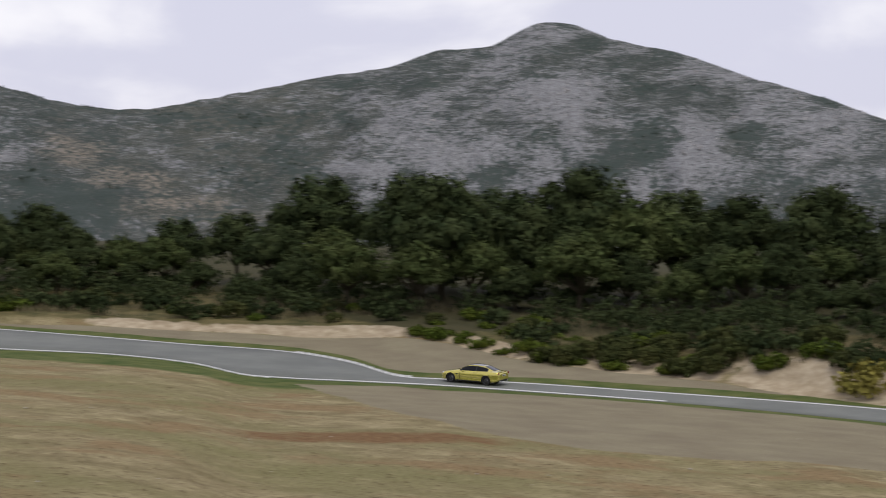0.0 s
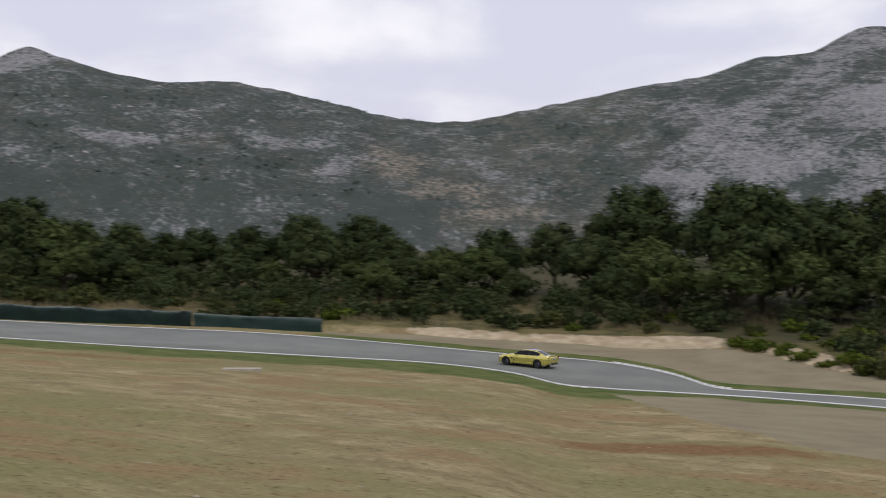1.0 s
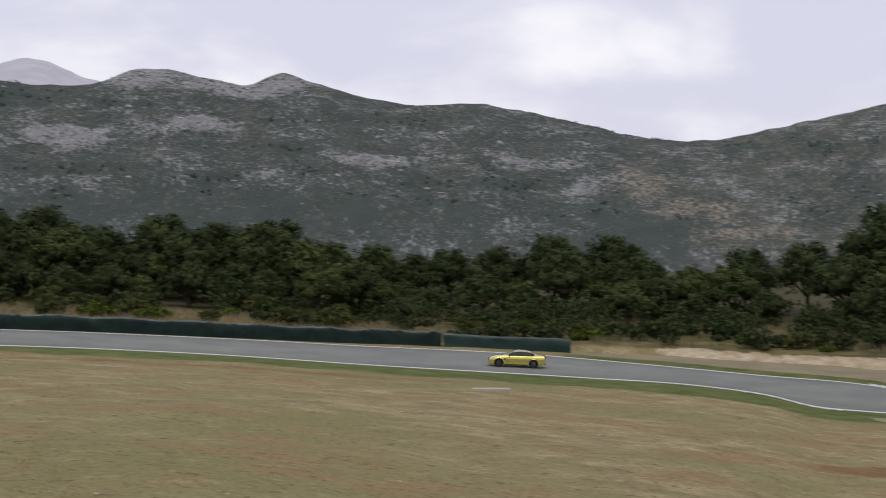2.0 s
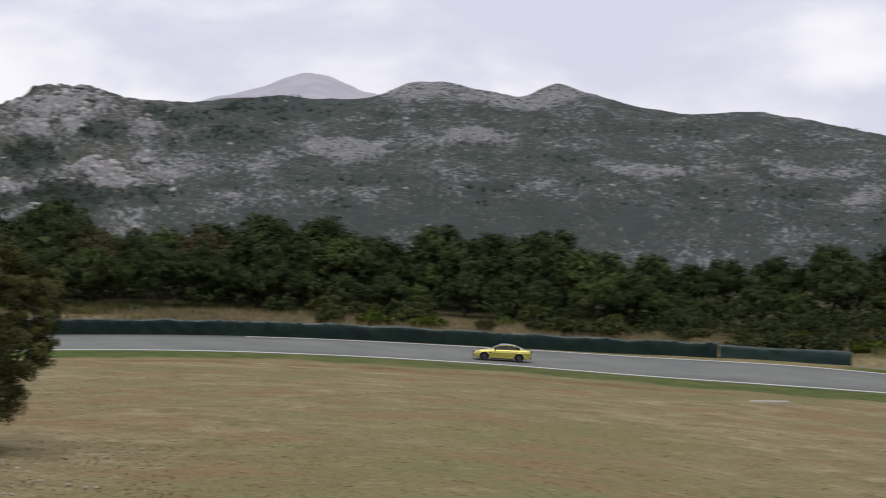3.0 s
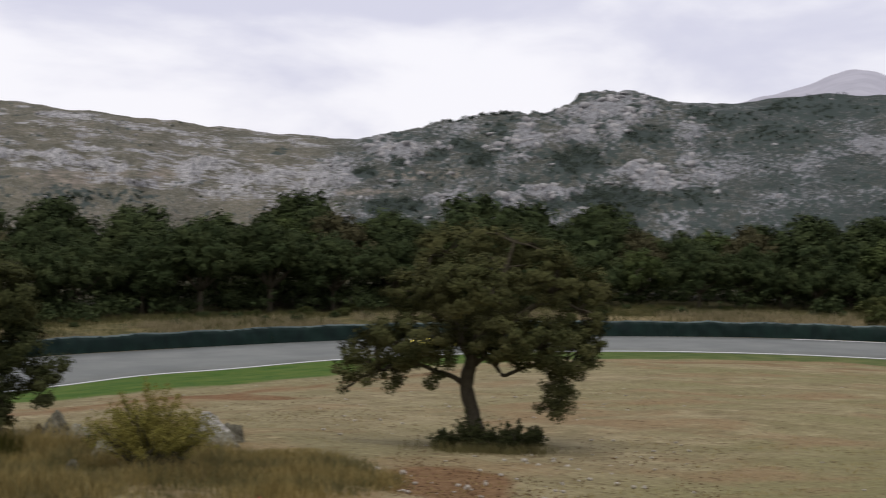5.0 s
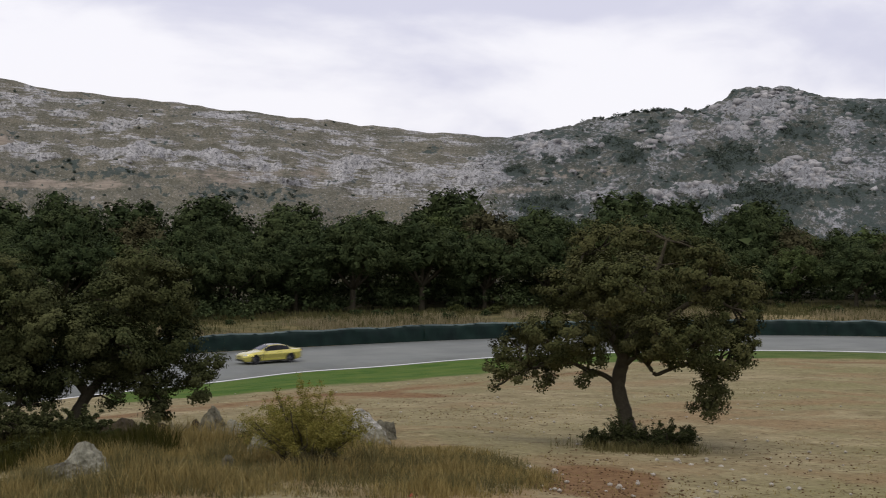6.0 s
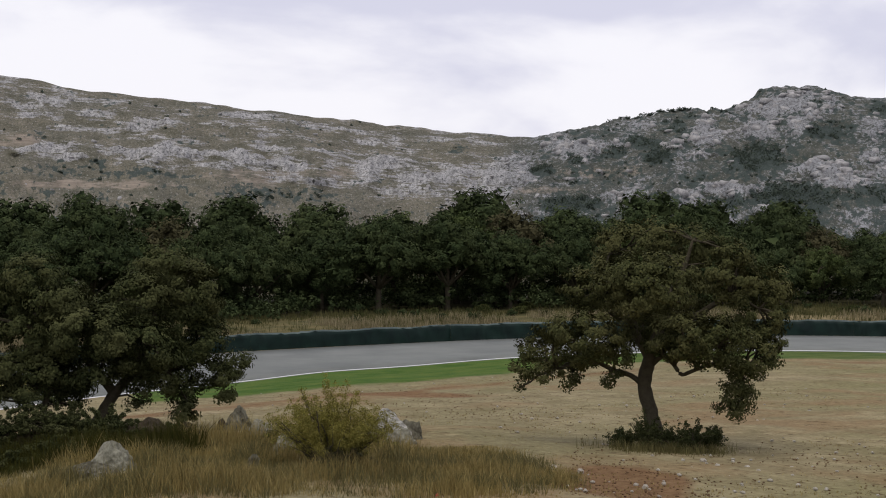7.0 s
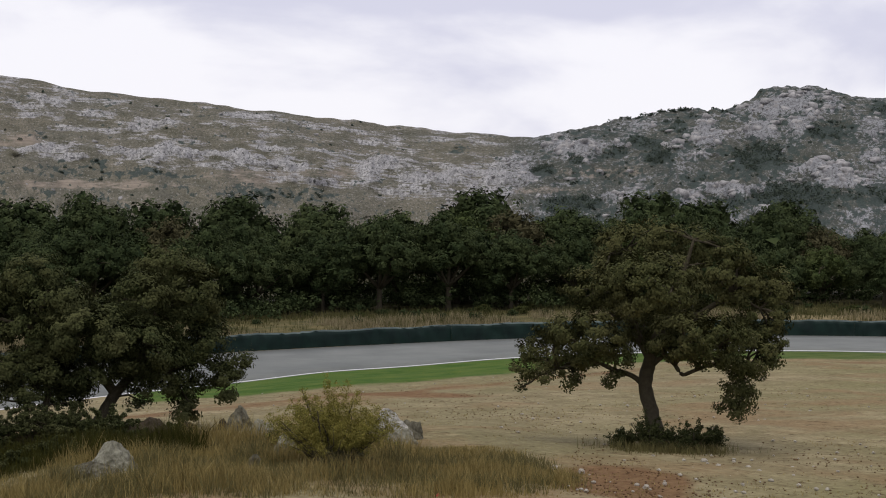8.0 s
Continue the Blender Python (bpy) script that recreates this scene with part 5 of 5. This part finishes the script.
# ---- tyre barriers under tarpaulin ----
def barrier(azs, off, height, mat, label, seed):
    rng = np.random.default_rng(seed)
    prof = [(0.0, 0.0), (0.02, 0.35), (-0.02, 0.75), (0.03, 0.93), (0.16, 1.0), (0.5, 1.02), (0.82, 0.99), (0.95, 0.9), (1.0, 0.5), (1.0, 0.0)]
    A = np.array(azs)
    V = []
    for i, a in enumerate(A):
        d0 = FAR_D(a) + off(a)
        g = ground_z(a, d0) - 0.05
        hh = height * (1 + 0.035 * math.sin(i * 0.35 + seed) + 0.03 * abs(math.sin(i * 0.16 + seed)) + 0.012 * rng.normal())
        for q, (dx, dz) in enumerate(prof):
            x, y = plane(a, d0 + dx * 0.9 + 0.06 * rng.normal() * (0 < q < 9) + 0.05 * math.sin(i * 1.9 + q * 0.6 + seed))
            V.append((x, y, g + dz * hh))
    F = grid_faces(len(A), len(prof))
    me = mesh_from("cover", V, F, mat)
    root = new("tyre_barrier")
    tagged(root, label, "barrier", "tyre barriers along the track")
    part("cover", me, None, root)
    n = len(prof)
    lift = np.array([0, 0, 0.008])
    W = np.array([[np.array(V[i * n + q]) + lift for q in (3, 4, 5)] for i in range(len(A))]).reshape(-1, 3)
    part("top_fold", mesh_from("top_fold", W, grid_faces(len(A), 3), TARP_PALE), None, root, "paler fold along the top")
    for j in (0, len(A) - 1):
        b = bmesh.new()
        vs = [b.verts.new(V[j * len(prof) + q]) for q in range(len(prof))]
        b.faces.new(vs if j else vs[::-1])
        part("end_flap", b, mat, root)
    return root


def build_barriers():
    off = curve([10, 14, 18.5, 24, 32, 70], [5.0, 4.0, 2.6, 1.5, 0.9, 0.9])
    barrier(np.linspace(14.25, 18.4, 20), off, 1.15, TARP_LIGHT, "green tarpaulin-covered tyre barrier beside the track", 1)
    edges = [18.45, 24.9, 31.9, 37.6, 44.0, 50.5, 57.0, 64.0, 72.0]
    for i, (a, b) in enumerate(zip(edges, edges[1:])):
        barrier(np.linspace(a, b - 0.0005, 60), off, 1.32, TARP, "dark green tarpaulin-covered tyre barrier beside the track", i + 2)


build_barriers()

# ---- the car ----
CAR_ROWS = [(0.0, -1.05, 125.9), (0.5, 3.5, 131.3), (1.0, 7.55, 138.0), (1.75, 13.9, 143.6), (2.5, 20.4, 143.3), (3.0, 25.43, 142.8), (3.5, 30.3, 142.0), (4.0, 35.50, 141.3), (4.5, 40.25, 140.4),
            (5.0, 45.4, 138.5), (5.2, 47.4, 137.4), (5.75, 53.0, 131.5), (6.3, 58.5, 124.5), (6.6, 61.0, 119.0), (6.9, 63.4, 113.0), (7.1, 64.9, 108.5), (7.5, 68.0, 101.0), (8.0, 72.5, 93.0)]
CAR_AZ = curve([r[0] for r in CAR_ROWS], [r[1] for r in CAR_ROWS])
CAR_D = curve([r[0] for r in CAR_ROWS], [r[2] for r in CAR_ROWS])


def car_pose(t):
    def at(q):
        az, d = float(CAR_AZ(q)), float(CAR_D(q))
        x, y = plane(az, d)
        return Vector((float(x), float(y), 0))
    t0, t1 = max(t - 0.12, 0), min(t + 0.12, 8)
    fwd = (at(t1) - at(t0)).normalized()
    left = Vector((-fwd.y, fwd.x, 0))

    def h(p):
        return float(track_z(math.degrees(math.atan2(-p.x, p.y)), math.hypot(p.x, p.y)))
    p = at(t)
    p.z = h(p) + 0.005
    f3 = Vector((fwd.x * 3, fwd.y * 3, h(p + fwd * 1.5) - h(p - fwd * 1.5))).normalized()
    l3 = Vector((left.x * 2, left.y * 2, h(p + left) - h(p - left)))
    up = f3.cross(l3).normalized()
    l3 = up.cross(f3)
    # the car's own axes: x ahead, y to its left, z up
    return Matrix.Translation(p) @ Matrix((f3, l3, up)).transposed().to_4x4()


def lathe(bm, prof, steps, axis_y=True):
    """A ring round the y axis from (radius, y) pairs."""
    rings = [[bm.verts.new((r * math.cos(2 * math.pi * k / steps), y, r * math.sin(2 * math.pi * k / steps))) for k in range(steps)] for r, y in prof]
    for q, w in zip(rings, rings[1:]):
        for k in range(steps):
            bm.faces.new((q[k], q[(k + 1) % steps], w[(k + 1) % steps], w[k])).smooth = True
    return rings


def egg(bm, c, size, turn=0.0):
    n = len(bm.verts)
    bmesh.ops.create_icosphere(bm, subdivisions=3, radius=1)
    bm.verts.ensure_lookup_table()
    bmesh.ops.transform(bm, matrix=Matrix.Translation(c) @ pose(0, 0, 0, 0, 0, turn) @ Matrix.Diagonal((*size, 1)), verts=bm.verts[n:])
    for f in bm.faces:
        f.smooth = True


def block(bm, c, size, bevel=0.02, turn=0.0):
    n = len(bm.verts)
    t = bmesh.new()
    bmesh.ops.create_cube(t, size=1)
    bmesh.ops.transform(t, matrix=Matrix.Diagonal((*size, 1)), verts=t.verts)
    if bevel:
        bmesh.ops.bevel(t, geom=t.edges[:], offset=bevel, segments=2, affect="EDGES")
    m = Matrix.Translation(c) @ pose(0, 0, 0, 0, 0, turn)
    vs = {v: bm.verts.new(m @ v.co) for v in t.verts}
    for f in t.faces:
        bm.faces.new([vs[v] for v in f.verts])
    t.free()


CAR_HW = curve([-2.34, -2.28, -2.1, -1.8, -1.34, -0.8, 0, 0.9, 1.47, 1.9, 2.15, 2.28, 2.34], [0.68, 0.80, 0.875, 0.915, 0.935, 0.905, 0.89, 0.895, 0.93, 0.90, 0.82, 0.70, 0.56])
CAR_SILL = curve([-2.34, -2.1, -1.8, -1, 1, 1.9, 2.2, 2.34], [0.42, 0.28, 0.22, 0.2, 0.19, 0.19, 0.2, 0.30])
CAR_TOP = curve([-2.34, -2.28, -2.1, -1.6, -0.5, 0.5, 0.95, 1.5, 1.9, 2.2, 2.34], [0.84, 0.965, 1.0, 1.0, 1.0, 0.99, 0.965, 0.89, 0.82, 0.71, 0.58])
CAR_BELT = curve([-2.34, -2.28, -2.0, -1.34, -0.8, 0, 0.95, 1.5, 1.9, 2.2, 2.34], [0.80, 0.89, 0.935, 0.955, 0.93, 0.905, 0.885, 0.83, 0.76, 0.65, 0.53])
CABIN_Z = curve([-2.02, -1.7, -1.38, -1.05, -0.7, -0.35, -0.05, 0.2, 0.5, 0.8, 1.02], [0.985, 1.09, 1.205, 1.31, 1.362, 1.383, 1.372, 1.33, 1.215, 1.075, 0.96])
CABIN_B = curve([-2.02, -1.4, -0.8, 0, 0.6, 1.02], [0.60, 0.76, 0.80, 0.80, 0.79, 0.72])
CABIN_R = curve([-2.02, -1.2, -0.4, 0.2, 0.6, 1.02], [0.50, 0.50, 0.55, 0.55, 0.60, 0.66])
AXLES = (1.47, -1.34)


def car_body():
    xs = np.unique(np.round(np.concatenate([np.linspace(-2.34, 2.34, 53), *[a + 0.40 * np.cos(np.linspace(0, math.pi, 17)) for a in AXLES]]), 4))
    bm = bmesh.new()
    rings = []
    for x in xs:
        hw, zs, zt, sh = float(CAR_HW(x)), float(CAR_SILL(x)), float(CAR_TOP(x)), float(CAR_BELT(x))
        half = [(0.0, zs), (0.62 * hw, zs)]
        for u in np.linspace(0, 1, 12):
            bulge = 0.985 + 0.015 * math.sin(u * math.pi) - 0.022 * math.exp(-((u - 0.30) / 0.12) ** 2) * (abs(x) < 1.0) + 0.012 * math.exp(-((u - 0.68) / 0.08) ** 2) - 0.045 * max(0, u - 0.85) / 0.15 - 0.03 * max(0, 0.1 - u) / 0.1
            half.append((hw * bulge, zs + 0.02 + (sh - zs - 0.02) * u))
        half += [(0.84 * hw, sh + (zt - sh) * 0.45), (0.62 * hw, sh + (zt - sh) * 0.8), (0.3 * hw, sh + (zt - sh) * 0.96), (0.0, zt)]
        pts = half + [(-y, z) for y, z in half[-2:0:-1]]
        ring = []
        for y, z in pts:
            px, pz = float(x), z
            for ax in AXLES:
                r = math.hypot(px - ax, pz - 0.34)
                if abs(y) > 0.6 and 0.33 < r < 0.44:
                    px, pz = ax + (px - ax) * 0.385 / r, 0.34 + (pz - 0.34) * 0.385 / r
            ring.append(bm.verts.new((px, y, pz)))
        rings.append(ring)
    for q, w in zip(rings, rings[1:]):
        for k in range(len(q)):
            f = (q[k], q[(k + 1) % len(q)], w[(k + 1) % len(q)], w[k])
            c = sum((v.co for v in f), Vector()) / 4
            if abs(c.y) > 0.5 and any(math.hypot(c.x - a, c.z - 0.34) < 0.384 for a in AXLES):
                continue
            bm.faces.new(f).smooth = True
    bm.faces.new(rings[0][::-1])
    bm.faces.new(rings[-1])
    bmesh.ops.recalc_face_normals(bm, faces=bm.faces)
    return bm


def cabin_point(x, w, out=0.0):
    """On the glasshouse: w from -1 (right belt) over 0 (roof) to 1 (left belt)."""
    s, a = (1 if w >= 0 else -1), abs(w)
    zr, zb, wb, wr = float(CABIN_Z(x)), min(float(CAR_BELT(x)), float(CABIN_Z(x)) - 0.02), float(CABIN_B(x)), float(CABIN_R(x))
    if a > 0.55:
        u = (1 - a) / 0.45
        y, z = wb + (wr - wb) * u ** 1.15, zb + (zr - 0.055 - zb) * u
    else:
        u = a / 0.55
        y, z = wr * u, zr - 0.055 * u ** 3
    n = Vector((0.0, y * 0.9, 0.55)).normalized()
    return Vector((x, s * (y + out * n.y), z + out * n.z))


def cabin_patch(x0, x1, w0, w1, nx, nw, out, thick=0.0):
    bm = bmesh.new()
    g = [[bm.verts.new(cabin_point(x0 + (x1 - x0) * i / nx, w0 + (w1 - w0) * j / nw, out)) for j in range(nw + 1)] for i in range(nx + 1)]
    for i in range(nx):
        for j in range(nw):
            bm.faces.new((g[i][j], g[i][j + 1], g[i + 1][j + 1], g[i + 1][j])).smooth = True
    bmesh.ops.recalc_face_normals(bm, faces=bm.faces)
    return bm


def car_paint():
    m = Mat("yellow_metallic_paint", 0.22, 0.72, 0.5)
    c = m.mix(m.ramp(m.noise(220, 2), (0.4, 0.0), (0.7, 0.4)), (0.66, 0.57, 0.11), (0.86, 0.78, 0.28))
    m.color(m.mix(m.ramp(m.noise(2.5, 5), (0.55, 0.0), (0.8, 0.25)), c, (0.42, 0.36, 0.08)))
    m.b.inputs["Coat Weight"].default_value, m.b.inputs["Coat Roughness"].default_value = 1.0, 0.03
    return m.m


def build_car():
    paint = car_paint()
    glass = mat_plain("dark_tinted_glass", (0.008, 0.009, 0.010), 0.12, 0.1, 2.0, spec=0.18)
    screen = mat_plain("reflecting_glass", (0.02, 0.022, 0.024), 0.05, 0.1, 2.0, spec=0.9)
    black = mat_plain("black_plastic", (0.014, 0.014, 0.015), 0.55, 0.2, 6.0)
    carbon = mat_plain("glossy_dark_roof", (0.46, 0.45, 0.42), 0.14, 0.2, 9.0, metal=0.9, spec=0.9)
    rubber = mat_plain("tyre_rubber", (0.018, 0.018, 0.018), 0.85, 0.3, 8.0)
    alloy = mat_plain("dark_alloy", (0.10, 0.10, 0.105), 0.35, 0.2, 6.0, metal=0.8)
    steel = mat_plain("steel", (0.45, 0.45, 0.45), 0.3, 0.2, 6.0, metal=1.0)
    red = mat_plain("tail_light_red", (0.22, 0.012, 0.01), 0.15, 0.2, 6.0, spec=0.6)
    lamp = mat_plain("headlight_glass", (0.55, 0.57, 0.6), 0.08, 0.3, 6.0, spec=0.7)
    car = new("car")
    tagged(car, "yellow metallic two-door sports coupe driving on the track", "car")
    body = part("body", car_body(), paint, car)
    part("cabin_frame", cabin_patch(-2.02, 1.02, -1.0, 1.0, 30, 20, 0.0), paint, car)
    part("roof", cabin_patch(-0.92, 0.16, -0.50, 0.50, 10, 10, 0.006), carbon, car, "glossy dark carbon roof panel")
    part("windscreen", cabin_patch(0.24, 0.95, -0.53, 0.53, 8, 10, 0.007), screen, car, "dark windscreen glass")
    part("rear_window", cabin_patch(-1.84, -1.05, -0.50, 0.50, 8, 10, 0.007), screen, car, "dark rear window glass")
    for a, b in ((0.60, 0.95), (-0.95, -0.60)):
        part("side_window", cabin_patch(-0.46, 0.66, a, b, 10, 4, 0.008), glass, car, "dark side window")
        part("quarter_window", cabin_patch(-1.32, -0.52, a, b, 8, 4, 0.008), glass, car, "dark rear side window")
    for a, b in ((0.585, 0.965), (-0.965, -0.585)):
        part("window_frame", cabin_patch(-1.40, 0.72, a, b, 16, 4, 0.004), black, car, "black window surround")
    b = bmesh.new()
    block(b, (0.05, 0, 0.46), (4.1, 1.2, 0.46), 0.03)
    part("underbody", b, black, car)
    for s in (1, -1):
        b = bmesh.new()
        block(b, (0.07, s * 0.86, 0.215), (1.9, 0.08, 0.07), 0.02)
        part("side_sill", b, black, car)
        b = bmesh.new()
        egg(b, (0.60, s * 0.99, 0.985), (0.09, 0.11, 0.065))
        block(b, (0.62, s * 0.87, 0.95), (0.06, 0.14, 0.03), 0.008)
        part("mirror", b, black, car)
        b = bmesh.new()
        egg(b, (2.10, s * 0.66, 0.665), (0.17, 0.15, 0.065), -s * 38)
        part("headlight", b, lamp, car)
        b = bmesh.new()
        block(b, (-2.235, s * 0.665, 0.875), (0.12, 0.36, 0.12), 0.03, s * 22)
        part("tail_light", b, red, car)
        b = bmesh.new()
        egg(b, (2.30, s * 0.14, 0.575), (0.06, 0.115, 0.075))
        part("grille", b, black, car)
        b = bmesh.new()
        block(b, (-0.42, s * 0.905, 0.83), (0.20, 0.03, 0.03), 0.008)
        part("door_handle", b, paint, car)
        b = bmesh.new()
        block(b, (0.99, s * 0.912, 0.66), (0.16, 0.03, 0.09), 0.01)
        part("side_vent", b, black, car)
        for k in (0.48, 0.60):
            b = bmesh.new()
            tube(b, [(-2.20, s * k, 0.33), (-2.37, s * k, 0.33)], [0.05, 0.05], 12)
            part("exhaust_tip", b, steel, car)
        b = bmesh.new()
        block(b, (0.78, s * 0.90, 0.55), (0.006, 0.03, 0.50), 0.0)
        part("door_gap", b, black, car)
    b = bmesh.new()
    block(b, (2.28, 0, 0.33), (0.16, 1.15, 0.15), 0.03)
    part("front_intake", b, black, car)
    b = bmesh.new()
    block(b, (-2.27, 0, 0.40), (0.16, 1.2, 0.17), 0.03)
    part("rear_diffuser", b, black, car)
    b = bmesh.new()
    block(b, (-2.25, 0, 0.985), (0.12, 1.2, 0.025), 0.01)
    part("spoiler_lip", b, paint, car)
    b = bmesh.new()
    block(b, (-2.345, 0, 0.74), (0.02, 0.5, 0.11), 0.005)
    plate = part("number_plate", b, PAINT, car, "white number plate")
    b = bmesh.new()
    block(b, (-2.358, 0, 0.74), (0.006, 0.38, 0.05), 0.0)
    part("plate_bar", b, black, plate)
    wheels = []
    for ax in AXLES:
        for s in (1, -1):
            w = new("wheel")
            w.parent = car
            b = bmesh.new()
            lathe(b, [(0.235, -0.12), (0.30, -0.135), (0.33, -0.12), (0.34, -0.08), (0.34, 0.08), (0.33, 0.12), (0.30, 0.135), (0.235, 0.12), (0.225, 0.0), (0.235, -0.12)], 28)
            tyre = part("tyre", b, rubber, w)
            b = bmesh.new()
            lathe(b, [(0.235, s * 0.115), (0.225, s * 0.12), (0.215, s * 0.09), (0.215, -s * 0.1)], 28)
            for k in range(10):
                a = 2 * math.pi * k / 10
                tube(b, [(0.03 * math.cos(a), s * 0.085, 0.03 * math.sin(a)), (0.225 * math.cos(a), s * 0.105, 0.225 * math.sin(a))], [0.022, 0.013], 5)
            part("rim", b, alloy, w)
            b = bmesh.new()
            rings = lathe(b, [(0.0, s * 0.02), (0.18, s * 0.02), (0.18, s * 0.0)], 24)
            part("brake_disc", b, steel, w)
            wheels.append((w, ax, s * 0.795))
    return car, wheels


car, WHEELS = build_car()


def motions():
    walk(car, [(k / 10, car_pose(k / 10)) for k in range(81)])
    for w, x, y in WHEELS:
        walk(w, [(k / 30, pose(x, y, 0.34, 0, 80.0 * k, 0)) for k in range(241)])


motions()
